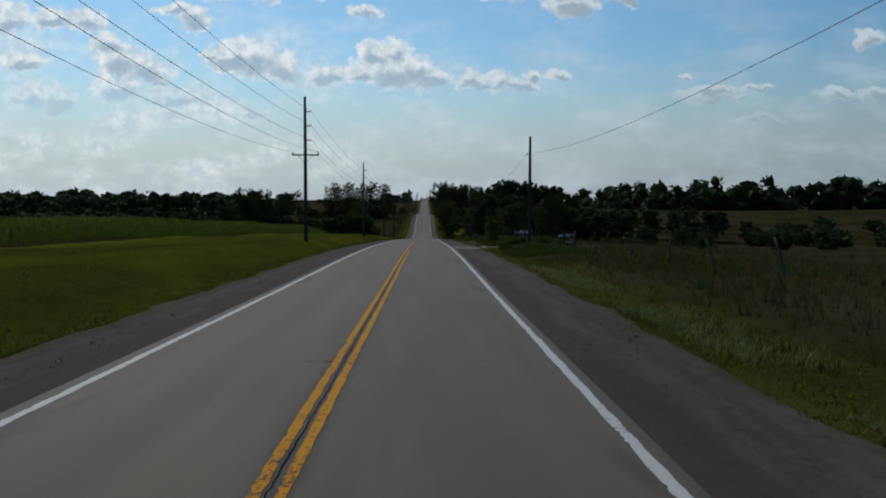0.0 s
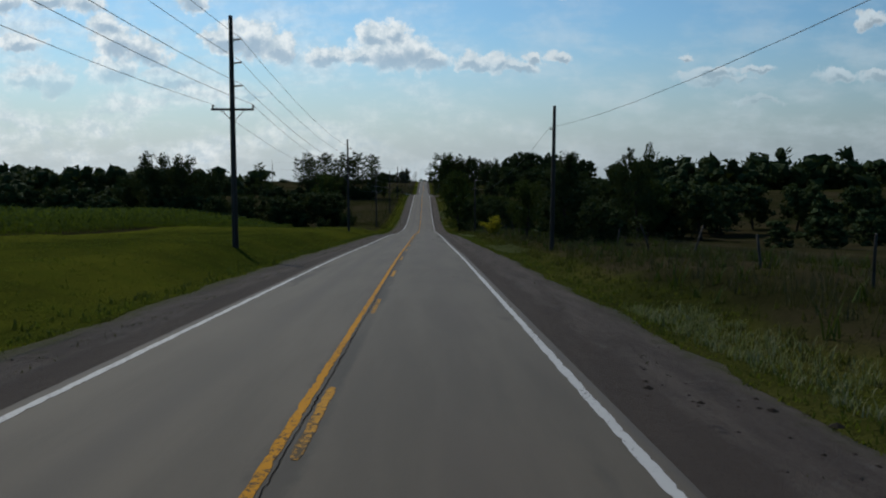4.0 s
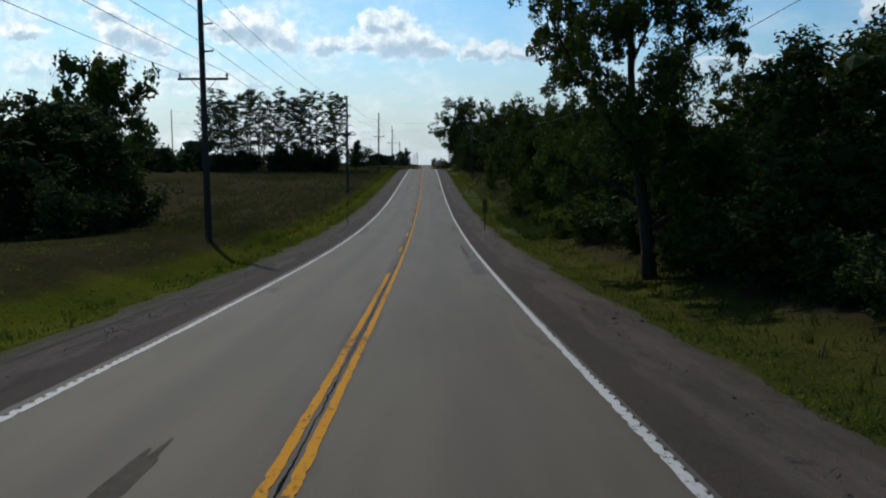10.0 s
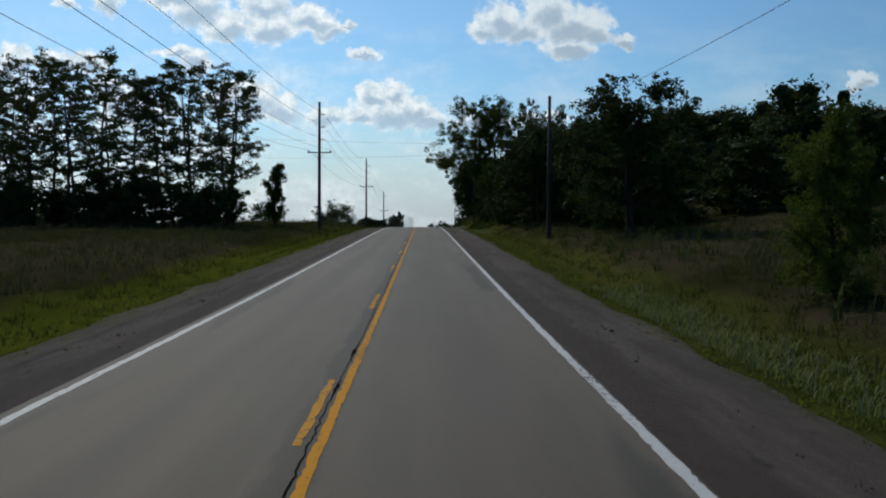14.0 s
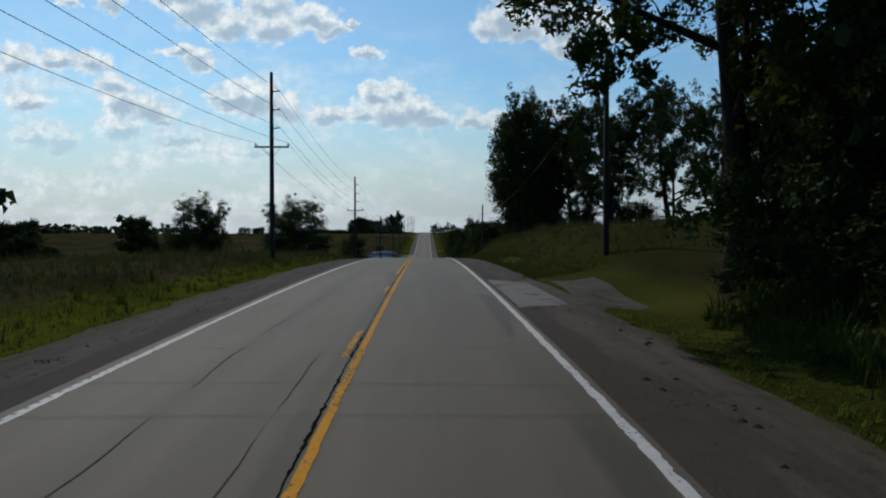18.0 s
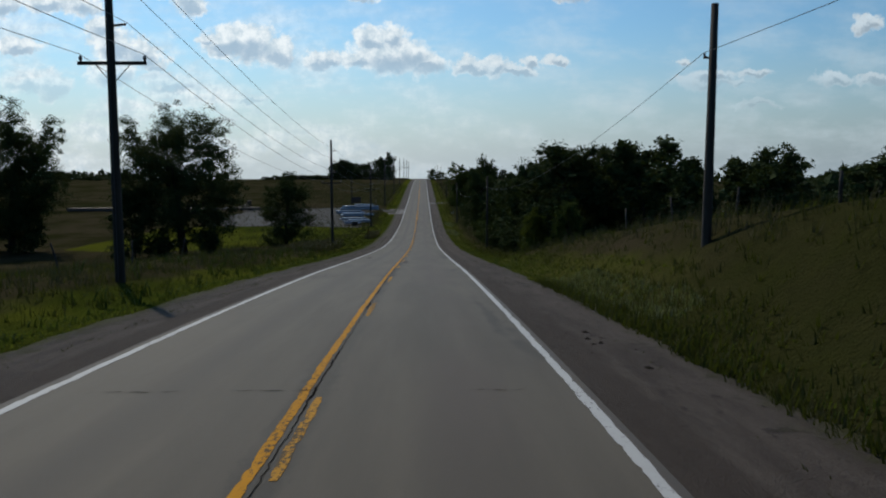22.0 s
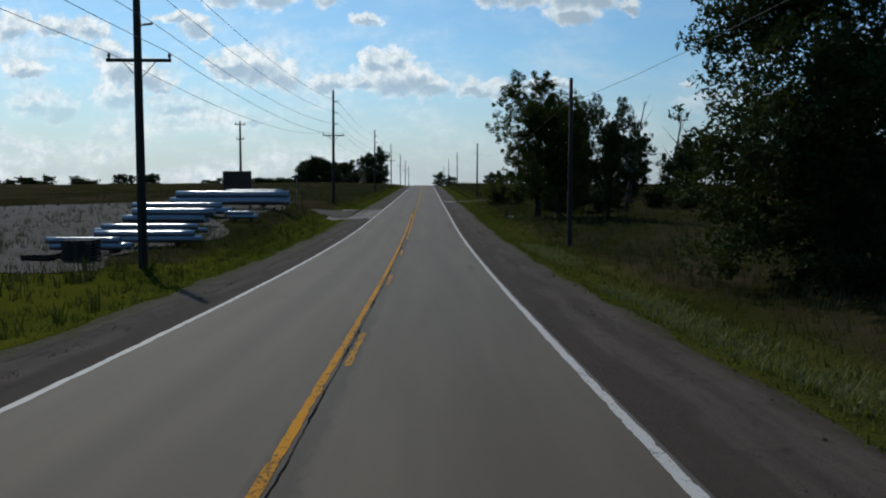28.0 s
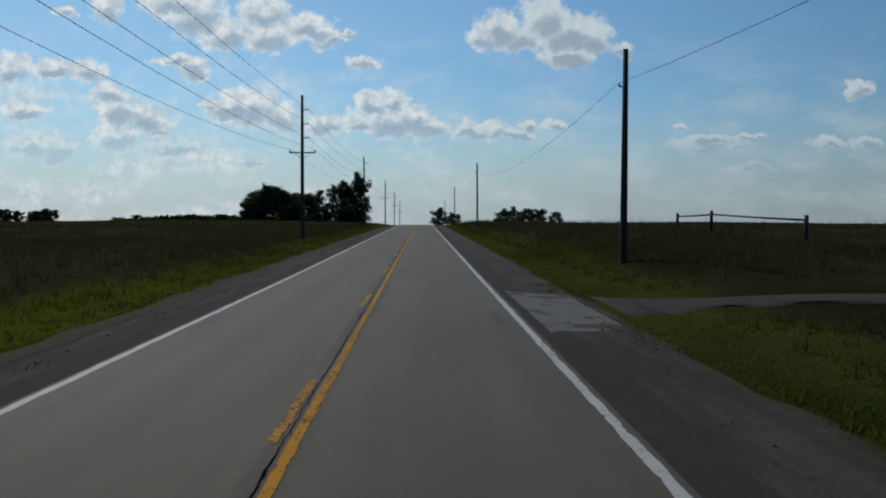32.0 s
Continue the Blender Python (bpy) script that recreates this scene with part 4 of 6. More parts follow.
# a service line crossing above the road, from a pole in the field to one among the trees
CROSS = [(-66.0, 466.0, gz(-66, 466)), (11.4, 463.5, gz(11.4, 463.5))]
for (x, y, z), h in zip(CROSS, (15.0, 11.2)):
    ob = new("utility_pole")
    ob.matrix_world = pose(x, y, z)
    tagged(ob, "weathered wooden pole carrying a service line", "utility pole", "service line poles")
    g = Geo()
    g.tube([(0, 0, -1.0), (0, 0, h * 0.5), (0.02, 0, h + 0.4)], [0.16, 0.14, 0.10], 10)
    part("shaft", g.make("shaft", M_POLE, True), ob)
    b = Geo()
    b.tube([(0, 0.10, h - 0.1), (0, 0.2, h - 0.08), (0, 0.2, h + 0.04)], [0.02, 0.05, 0.03], 8)
    part("insulator", b.make("insulator", M_CERAMIC, True), ob)
for low, sag in ((0.0, 0.7), (1.25, 1.5)):
    g = Geo()
    (x0, y0, z0), (x1, y1, z1) = CROSS
    za, zb = z0 + 15.0 - low * 2.4, z1 + 11.2 - low * 0.9
    g.tube([(x0 + (x1 - x0) * k / 20, y0 + (y1 - y0) * k / 20, za + (zb - za) * k / 20 - 4 * sag * (k / 20) * (1 - k / 20)) for k in range(21)], 0.012, 5)
    tagged(new("service_wire", g.make("service_wire", M_WIRE, True)), "thin service wire crossing high over the road", "wire")


# ---------------- trees, stretch by stretch ----------------
SR = random.Random(11)


def stand(kinds, x0, x1, y0, y1, n, h0, h1, leaf=None, width=(0.9, 1.25), label="", group=""):
    """n plants strewn evenly over a patch of ground."""
    cols = max(1, int(round(math.sqrt(n * abs(x1 - x0) / max(1.0, abs(y1 - y0))))))
    rows = max(1, math.ceil(n / cols))
    k = 0
    for i in range(rows):
        for j in range(cols):
            if k >= n:
                return
            k += 1
            x = x0 + (x1 - x0) * (j + 0.15 + 0.7 * SR.random()) / cols
            y = y0 + (y1 - y0) * (i + 0.15 + 0.7 * SR.random()) / rows
            grow(SR.choice(kinds), x, y, h0 + (h1 - h0) * SR.random(), width[0] + (width[1] - width[0]) * SR.random(), leaf, label, group)


def grow_to(kind, x, y, top, width=1.0, leaf=None, **kw):
    """A tree whose tip reaches that height above datum."""
    return grow(kind, x, y, top - gz(x, y), width, leaf, **kw)


# beyond the corn, left: a belt of woods across the valley
stand(["dense", "broad", "dense"], -19, -62, 290, 304, 18, 7.6, 10.2, M_LEAF_DARK, (0.9, 1.25), group="woodland belt")
stand(["dense", "broad", "dense"], -60, -120, 296, 330, 24, 9.5, 13.0, M_LEAF_DARK, (1.0, 1.4), group="woodland belt")
stand(["dense", "broad"], -120, -330, 285, 335, 34, 8, 11, M_LEAF_DARK, (1.4, 1.9), group="woodland belt")
stand(["bush"], -16, -24, 284, 298, 5, 2.5, 4.5, M_LEAF_DARK)
grow("broad", -23.7, 309, 14.0, 0.75)
for x, y, h in ((-51, 300, 16), (-57.5, 303, 19.6), (-64, 300, 20.4), (-73, 306, 15)):
    grow("broad", x, y, h, 0.58, M_LEAF_DARK, label="tall open-crowned tree rising above the woods", detail=1.0)
# tall thin grove, left
for i in range(22):
    grow("tall", -19.5 - i * 1.5 + SR.random(), 429 + (i * 7) % 15, 16.4 + 3.0 * SR.random(), 0.72 + 0.3 * SR.random(), M_LEAF_DARK, group="grove of tall thin trees")
stand(["bush", "dense"], -18.5, -64, 424, 441, 24, 3.8, 6.2, M_LEAF_DARK, (1.0, 1.4), group="undergrowth of the grove")
grow("airy", -60, 436, 8, 0.8)
grow("tall", -66, 440, 15, 1.0)
grow("poplar", -15.3, 438, 7.0, 0.9)
# open ground, left: oaks and thickets by the pipe yard
grow("bush", -27.0, 652, 3.2, 1.3, M_LEAF_DARK)
grow("bush", -33.0, 651, 4.0, 1.2, M_LEAF_DARK)
grow("round", -31.0, 654, 20.8, 1.06, M_LEAF_DARK, detail=3.2, label="large spreading oak standing alone in the meadow")
grow("dense", -17.6, 657, 10.6, 1.08, M_LEAF_DARK, detail=2.0)
grow("dense", -37, 652, 10.0, 0.95, M_LEAF_DARK, detail=1.0)
grow("round", -59.6, 665, 22.5, 0.90, M_LEAF_DARK, detail=3.2)
grow("dense", -57.2, 664, 9.5, 1.0, M_LEAF_DARK, detail=1.0)
grow("dense", -66, 668, 12, 1.15, M_LEAF_DARK, detail=1.0)
grow("dense", -70, 663, 10, 1.15, M_LEAF_DARK, detail=1.0)
grow("broad", -76, 666, 16.5, 0.85, M_LEAF_DARK)
grow("dense", -75, 664, 10, 1.1, M_LEAF_DARK, detail=1.0)
for x, y, h in ((-98, 650, 12), (-104, 655, 14.5), (-107, 668, 15), (-116, 672, 14), (-92.5, 652, 8.0), (-110, 648, 11)):
    grow("dense", x, y, h, 1.1, M_LEAF_DARK, group="field trees", detail=0.6)
grow("round", -108, 560, 11.5, 0.85, M_LEAF_DARK, detail=0.6)
grow("broad", -92, 556, 8.6, 0.95, M_LEAF_DARK, detail=0.6)
grow("dense", -98, 562, 7.0, 1.1, M_LEAF_DARK, detail=0.6)
# far crest, left
for x, y, h, w in ((-52, 1054, 12.5, 1.25), (-46, 1052, 14, 1.2), (-49, 1057, 13, 1.2), (-43, 1055, 12.5, 1.2), (-33, 1056, 12.5, 1.15), (-37, 1058, 11.5, 1.2), (-26, 1058, 16, 0.85), (-22.5, 1057, 15, 0.8), (-19.5, 1056, 19, 0.68), (-41, 1060, 12, 1.1)):
    grow("dense", x, y, h, w, M_LEAF_DARK, sink=1.2, detail=1.0)
stand(["dense"], -17, -57, 1046, 1052, 8, 5, 7.5, M_LEAF_DARK, (1.3, 1.7), group="clump on the crest")
stand(["dense", "bush"], -53, -97, 1050, 1062, 28, 2.0, 3.4, M_LEAF_DARK, (1.8, 2.8), group="hedge trees on the crest")
stand(["dense", "broad"], -120, -138, 1056, 1064, 6, 4.0, 5.6, M_LEAF_DARK, (1.3, 1.8), group="hedge trees on the crest")
stand(["dense", "bush", "broad"], -165, -420, 1080, 1130, 30, 2.6, 5.4, M_LEAF_DARK, (1.8, 3.0), group="hedge trees on the crest")
# right verge and pasture
for x, y, h, w in ((7.3, 62.6, 0.9, 1.0), (8.3, 64.3, 1.1, 1.1), (9.6, 63.0, 0.9, 1.2), (10.8, 65.0, 1.2, 1.0), (8.0, 60.0, 0.7, 1.2), (12.2, 63.6, 1.1, 1.2), (9.4, 59.4, 0.8, 1.2),
                   (9.0, 77.0, 1.1, 1.1), (10.2, 75.6, 1.0, 1.2), (8.2, 81.5, 0.8, 1.0)):
    grow("bush", x, y, h, w, M_LEAF_PALE if h < 1.0 else M_LEAF, label="low rounded weed bush beside the farm drive", group="weeds beside the farm drive", detail=0.4)
grow("dense", 9.3, 98.4, 3.4, 0.85, M_LEAF_PALE, detail=2.0)
grow("dense", 12.5, 163, 7.4, 1.0, M_LEAF_DARK)
grow("bush", 14.5, 158, 3.5, 1.3, M_LEAF_DARK)
grow("broad", 24.5, 187, 11, 0.55, M_LEAF_DARK, detail=1.0)
grow("broad", 10.8, 174, 5.6, 0.85, detail=2.0, label="young open roadside tree beside a wire fence")
grow("bush", 10.4, 203.5, 2.5, 1.05, M_LEAF_YELLOW, label="bright yellow flowering bush in the roadside grass")
grow("bush", 15.8, 189, 2.6, 0.9, M_LEAF_PALE)
grow("broad", 41.7, 263, 17, 0.62, M_LEAF_DARK, detail=1.0, label="tall open-crowned tree in the low pasture")
grow("broad", 47, 266, 13, 0.8)
grow_to("dense", 45.8, 290, -4.2, 0.75, M_LEAF_DARK)
grow_to("dense", 53, 291, -2.8, 0.75, M_LEAF_DARK)
stand(["dense", "broad"], 26, 62, 264, 300, 14, 10.5, 14, M_LEAF_DARK, group="woods beside the pasture")
stand(["dense", "broad"], 40, 110, 280, 330, 16, 9, 12.5, M_LEAF_DARK, group="woods beside the pasture")
stand(["dense", "broad"], 110, 260, 250, 340, 14, 6.5, 9.0, M_LEAF_DARK, (1.2, 1.6), group="woods beside the pasture")
stand(["dense"], 58, 230, 214, 240, 24, 4.6, 7.2, M_LEAF_DARK, (1.2, 1.7), group="hedge trees in the pasture")
stand(["dense", "bush"], 36, 66, 124, 138, 6, 3.0, 5.0, M_LEAF_DARK, (1.0, 1.3), group="hedge trees in the pasture")
# right thicket by the road
grow("dense", 9.7, 270.4, 4.6, 0.85, detail=1.0)
grow("dense", 10.3, 274.6, 5.6, 0.85, M_LEAF_DARK, detail=1.0)
grow("broad", 8.7, 272.5, 13.0, 0.72, detail=3.4, label="tall tree overhanging the roadside thicket")
grow("broad", 14.5, 277, 7.6, 0.85)
stand(["bush"], 9.4, 12.2, 254, 298, 12, 1.6, 2.8, M_LEAF_DARK, (1.1, 1.5), group="roadside thicket")
stand(["dense", "dense", "bush"], 10.5, 24, 252, 292, 15, 5.0, 8.0, M_LEAF_DARK, group="roadside thicket")
stand(["dense", "broad", "dense"], 11, 24, 296, 329, 20, 6.3, 8.3, M_LEAF, (0.85, 1.1), group="roadside thicket")
for x, y, h in ((13.6, 328, 6.8), (10.6, 309, 9.3)):
    grow("broad", x, y, h, 0.75, group="roadside thicket", detail=2.0)
grow("broad", 10.6, 321, 10.8, 0.92, detail=2.0, label="tall leafy tree overhanging the roadside thicket")
stand(["bush"], 8.6, 11.5, 288, 336, 9, 1.8, 3.2, M_LEAF_PALE)
# trees round the crest, right
grow("broad", 10.8, 449, 8.0, 0.8, detail=2.0)
grow_to("broad", 17.8, 468, -0.8, 0.6, M_LEAF_DARK, detail=1.0)
grow_to("broad", 23.0, 467, -4.5, 0.6, M_LEAF_DARK, detail=1.0)
for x, y, top, w in ((28.5, 455, -4.6, 0.8), (33.5, 452, -2.2, 0.85), (38.0, 455, -3.4, 0.8), (44.5, 453, -3.4, 0.7)):
    grow_to("round", x, y, top, w, M_LEAF_DARK, detail=0.4, group="woods on the bank")
# a wood on the higher ground behind, seen from far down the road
for i, (x, top) in enumerate(((46, -0.8), (51, 0.3), (56, 1.2), (61, 0.4), (66, -0.6), (71, -1.6), (76, -2.4), (81, -3.0), (86, -3.4))):
    grow_to("round" if i % 2 else "broad", x, 517 + (i * 7) % 20, top, 0.85, M_LEAF_DARK, group="wood behind the bank")
grow("dense", 11.2, 440, 6.4, 0.9, M_LEAF_DARK, detail=2.0)
stand(["dense"], 12.5, 21, 426, 447, 8, 4.5, 6.5, M_LEAF_DARK, (0.9, 1.2), group="woods on the bank")
grow("dense", 13.5, 425, 6.0, 0.9, M_LEAF_DARK)
stand(["bush"], 9.6, 12.4, 424, 468, 12, 1.5, 2.8, M_LEAF_DARK, (1.1, 1.5), group="woods on the bank")
stand(["dense", "broad"], 27, 50, 410, 446, 9, 8.0, 11, M_LEAF_DARK, (1.0, 1.4), group="woods on the bank")
grow("bush", 14.5, 347, 1.7, 1.3, M_LEAF_DARK)
stand(["dense"], 18, 52, 404, 414, 11, 4, 6.5, M_LEAF_DARK, (1.0, 1.5), group="woods on the bank")
stand(["dense", "broad"], 10.6, 17, 392, 428, 8, 7.5, 10.5, M_LEAF_DARK, (0.9, 1.15), group="woods on the bank")
grow("dense", 10.4, 363.5, 4.6, 0.7, M_LEAF_PALE, detail=2.0, label="young open tree with pale leaves in the roadside grass")
grow_to("broad", 9.7, 466.0, 0.0, 0.85, detail=3.4)
stand(["bush", "dense"], 10.0, 12.4, 441, 467, 14, 2.2, 3.8, M_LEAF_DARK, (1.0, 1.4), group="woods on the bank")
for x, y, h in ((14.5, 460, 11), (12.6, 465, 8), (11.4, 457, 7.5), (16.5, 467, 10), (13.2, 455, 8.5), (15.5, 457, 9.5), (11.2, 461, 7.5), (12.6, 468, 7.0)):
    grow("dense", x, y, h, 0.9, M_LEAF_DARK, group="woods on the bank")
grow("broad", 16, 452, 6.8, 0.95)
for x, y, h in ((15.5, 536, 15.5), (21.5, 533, 15.5), (28, 534, 16), (35, 537, 14.5), (13, 541, 14), (19, 543, 13.5)):
    grow("broad" if x > 12 else "round", x, y, h, 0.8, M_LEAF_DARK, group="trees on the bank", detail=2.0)
grow("round", 11.3, 533, 16.5, 0.56, M_LEAF_DARK, group="trees on the bank", detail=2.0)
for x, y, h in ((17, 522, 10.5), (24, 519, 12), (31, 524, 13)):
    grow("airy", x, y, h, 0.85, M_LEAF_DARK, group="open trees on the bank", detail=2.0)
stand(["bush"], 11, 27, 529, 545, 9, 2.0, 3.6, M_LEAF_DARK, (1.0, 1.5), group="undergrowth on the bank")
stand(["broad", "round"], 13, 18, 546, 556, 2, 8, 10, M_LEAF_DARK, group="trees on the bank")
# right thicket in the second valley
stand(["dense", "broad", "poplar"], 13, 34, 612, 690, 34, 8.6, 11.2, M_LEAF_DARK, group="valley thicket")
stand(["dense"], 34, 90, 615, 690, 14, 9, 12, M_LEAF_DARK, (1.2, 1.5), group="valley thicket")
stand(["bush", "dense"], 10.6, 13.5, 604, 690, 14, 2.2, 4.2, M_LEAF, group="valley thicket")
stand(["bush", "dense"], 11.2, 13.4, 625, 652, 14, 2.4, 4.4, M_LEAF_DARK, (1.0, 1.4), group="valley thicket")
grow("dense", 10.8, 611, 4.0, 0.85, M_LEAF_PALE, detail=2.0)
for x, y, h in ((13.2, 634, 10.4), (15.2, 641, 11.6), (14.2, 629, 9.8), (17, 633, 12.0), (13.8, 647, 9.2), (18.5, 643, 12.0)):
    grow("dense", x, y, h, 0.8, M_LEAF_DARK, group="valley thicket", detail=1.0)
# right, towards the last rise
grow("dense", 13.4, 713, 13.0, 1.0, M_LEAF_DARK, detail=2.0)
grow("dense", 16.5, 716, 9.0, 1.0, M_LEAF_DARK)
grow("dense", 13.6, 711.5, 5.5, 1.0, M_LEAF_DARK, detail=1.0)
grow("broad", 11.8, 765, 13.8, 0.85, detail=2.5)
grow("broad", 14.4, 768, 12.0, 0.78, M_LEAF_DARK, detail=2.0)
grow("dense", 17, 776, 5, 1.2, M_LEAF_DARK)
stand(["bush", "dense"], 14, 44, 774, 786, 14, 2.2, 3.8, M_LEAF_DARK, (1.1, 1.6), group="hedge behind the field edge")
grow("dead", 26, 786, 12, 0.8)
grow("dead", 31, 790, 12, 0.9)
grow("dead", 22, 772, 13, 0.7)
grow("round", 21.6, 807, 15.6, 0.66, M_LEAF_DARK, detail=2.0)
for x, y, h, w in ((19.2, 806, 6.5, 0.8), (22.4, 805, 8.5, 0.7), (17.4, 809, 4.6, 1.0)):
    grow("dense", x, y, h, w, M_LEAF_DARK, group="trees behind the field edge", detail=1.0)
grow("dense", 24, 803, 6, 1.2, M_LEAF_DARK)
grow("bush", 13.6, 796, 2.8, 1.3, M_LEAF_DARK)
grow("bush", 11.1, 794, 3.6, 1.45, M_LEAF_PALE, label="spreading pale-leaved bush at the field edge")
grow("broad", 17.2, 759, 11.0, 0.62, M_LEAF_DARK, detail=2.0)
stand(["dense", "poplar", "broad"], 26, 80, 785, 830, 16, 6, 9.5, M_LEAF_DARK, group="trees behind the field edge")
grow("dense", 8.5, 1110, 9, 1.3, M_LEAF_DARK, sink=1.0, detail=1.0)
grow("dense", 14, 1116, 7, 1.4, M_LEAF_DARK, sink=1.0, detail=1.0)
for x, y, h in ((37, 1152, 9.5), (43, 1158, 10.5), (49, 1154, 9.5), (55, 1162, 10), (62, 1158, 8.5)):
    grow("dense", x, y, h, 1.3, M_LEAF_DARK, group="hedge trees on the crest", sink=1.0, detail=0.5)


# ---------------- far trees, joined ----------------
def joined_trees():
    V, F, K, n0 = [], [], [], 0
    for tr, cr, m in FAR_TREES:
        for k, me in ((0, tr), (1, cr)):
            if me is None:
                continue
            co = np.empty(len(me.vertices) * 3, np.float32)
            me.vertices.foreach_get("co", co)
            A = np.array(m)
            V.append(co.reshape(-1, 3) @ A[:3, :3].T + A[:3, 3])
            F += [tuple(n0 + i for i in p.vertices) for p in me.polygons]
            K += [k] * len(me.polygons)
            n0 += len(me.vertices)
    me = mesh("distant_trees", np.concatenate(V), F, M_BARK)
    me.materials.append(M_LEAF_DARK)
    me.polygons.foreach_set("material_index", K)
    return tagged(new("distant_trees", me), "dark green trees standing far off in the fields", "trees", kind="stuff")


joined_trees()


# ---------------- far woods ----------------
def far_woods(rng, belts, name, label):
    V, F, n0 = [], [], 0
    for x0, y0, x1, y1, n, h, deep in belts:
        n = int(n * 1.6)
        for i in range(n):
            s = (i + rng.random()) / n
            x, y = x0 + (x1 - x0) * s + rng.normal() * deep * 0.3, y0 + (y1 - y0) * s + rng.normal() * deep
            hh = (1.35 if y < 850 else 0.75) * h * (0.7 + 0.5 * rng.random())
            if math.sin(x * 0.013 + y * 0.009) + 0.6 * math.sin(x * 0.031) < (-1.2 if y < 850 else -0.1):
                continue
            base = gz(x, y)
            k = 7
            cs = np.stack([rng.normal(size=k) * hh * 0.5 + x, rng.normal(size=k) * hh * 0.3 + y, base + hh * (0.10 + 0.70 * rng.random(k))], 1)
            v, f = leaves(cs, np.full(k, hh * 0.27), 130, hh * 0.16, rng)
            lump = np.concatenate([c + ICO * hh * 0.19 * (0.5 + 0.9 * rng.random((12, 1))) for c in cs])
            f = np.concatenate([f] + [ICO_FACES + len(v) + 12 * q for q in range(k)])
            v = np.concatenate([v, lump])
            V.append(v), F.append(f + n0)
            n0 += len(v)
    ob = new(name, mesh(name, np.concatenate(V), np.concatenate(F).tolist(), M_LEAF_DARK))
    return tagged(ob, label, "woods", kind="stuff")


far_woods(np.random.default_rng(3), [
    (-330, 330, -900, 420, 60, 12, 25), (-95, 458, -520, 452, 60, 9.5, 12), (-120, 620, -700, 560, 80, 16, 18), (-120, 1700, -1500, 1900, 90, 9, 20), (-250, 1250, -1300, 1350, 90, 12, 20),
    (-60, 1500, -900, 1600, 60, 12, 20), (-1400, 900, -500, 760, 50, 12, 20), (-2600, 2300, 100, 2450, 110, 13, 40)], "far_woods", "distant dark tree belts across the fields")
far_woods(np.random.default_rng(4), [
    (260, 300, 800, 420, 60, 12, 25), (120, 560, 700, 520, 80, 16.5, 18), (100, 760, 500, 900, 40, 10, 15), 
    (250, 1300, 1400, 1400, 90, 12, 20), (40, 1500, 900, 1650, 60, 12, 20), (500, 900, 1400, 800, 50, 12, 20), (0, 2350, 2700, 2400, 110, 13, 40)],
    "far_woods", "distant dark woods and hedgerows beyond the pasture")


# ---------------- corn ----------------
def corn_field(rng):
    V, F, n0 = [], [], 0
    for row in range(44):
        x = -28.5 - row * 0.95 - (row > 14) * (row - 14) * 1.6
        y_end = 284 - row * 0.3
        step = 0.55 if row < 6 else (1.0 if row < 16 else 2.0)
        yy = np.arange(-20, y_end, step) + rng.random() * step
        n = len(yy)
        xx = x + rng.normal(size=n) * 0.08
        zz = ground_z(xx, yy)
        h = 1.75 + 0.3 * rng.random(n)
        for k in range(5 if row < 6 else 3):
            a = rng.random(n) * 6.28
            z0 = zz + h * (0.18 + 0.2 * k if row < 6 else 0.45 + 0.24 * k)
            L, w = 0.55 + 0.3 * rng.random(n), (0.05 if row < 6 else 0.11)
            dx, dy = np.cos(a), np.sin(a)
            b = np.stack([xx, yy, z0], 1)
            mid = b + np.stack([dx * L * 0.5, dy * L * 0.5, L * 0.42], 1)
            tip = b + np.stack([dx * L, dy * L, L * 0.15], 1)
            s = np.stack([-dy * w, dx * w, np.zeros(n)], 1)
            v = np.stack([b - s, b + s, mid + s, mid - s, tip], 1).reshape(-1, 3)
            i = np.arange(n) * 5 + n0
            V.append(v)
            F += np.stack([i, i + 1, i + 2, i + 3], 1).tolist() + np.stack([i + 3, i + 2, i + 4], 1).tolist()
            n0 += len(v)
        # stalks with tassels
        s = np.stack([np.full(n, 0.018), np.zeros(n), np.zeros(n)], 1)
        b, t = np.stack([xx, yy, zz], 1), np.stack([xx, yy, zz + h + 0.2], 1)
        v = np.stack([b - s, b + s, t + s * 0.5, t - s * 0.5], 1).reshape(-1, 3)
        i = np.arange(n) * 4 + n0
        V.append(v)
        F += np.stack([i, i + 1, i + 2, i + 3], 1).tolist()
        n0 += len(v)
    ob = new("corn_field", mesh("corn_field", np.concatenate(V), F, M_CORN))
    return tagged(ob, "dense rows of green corn in a field", "corn", kind="stuff")


corn_field(np.random.default_rng(8))


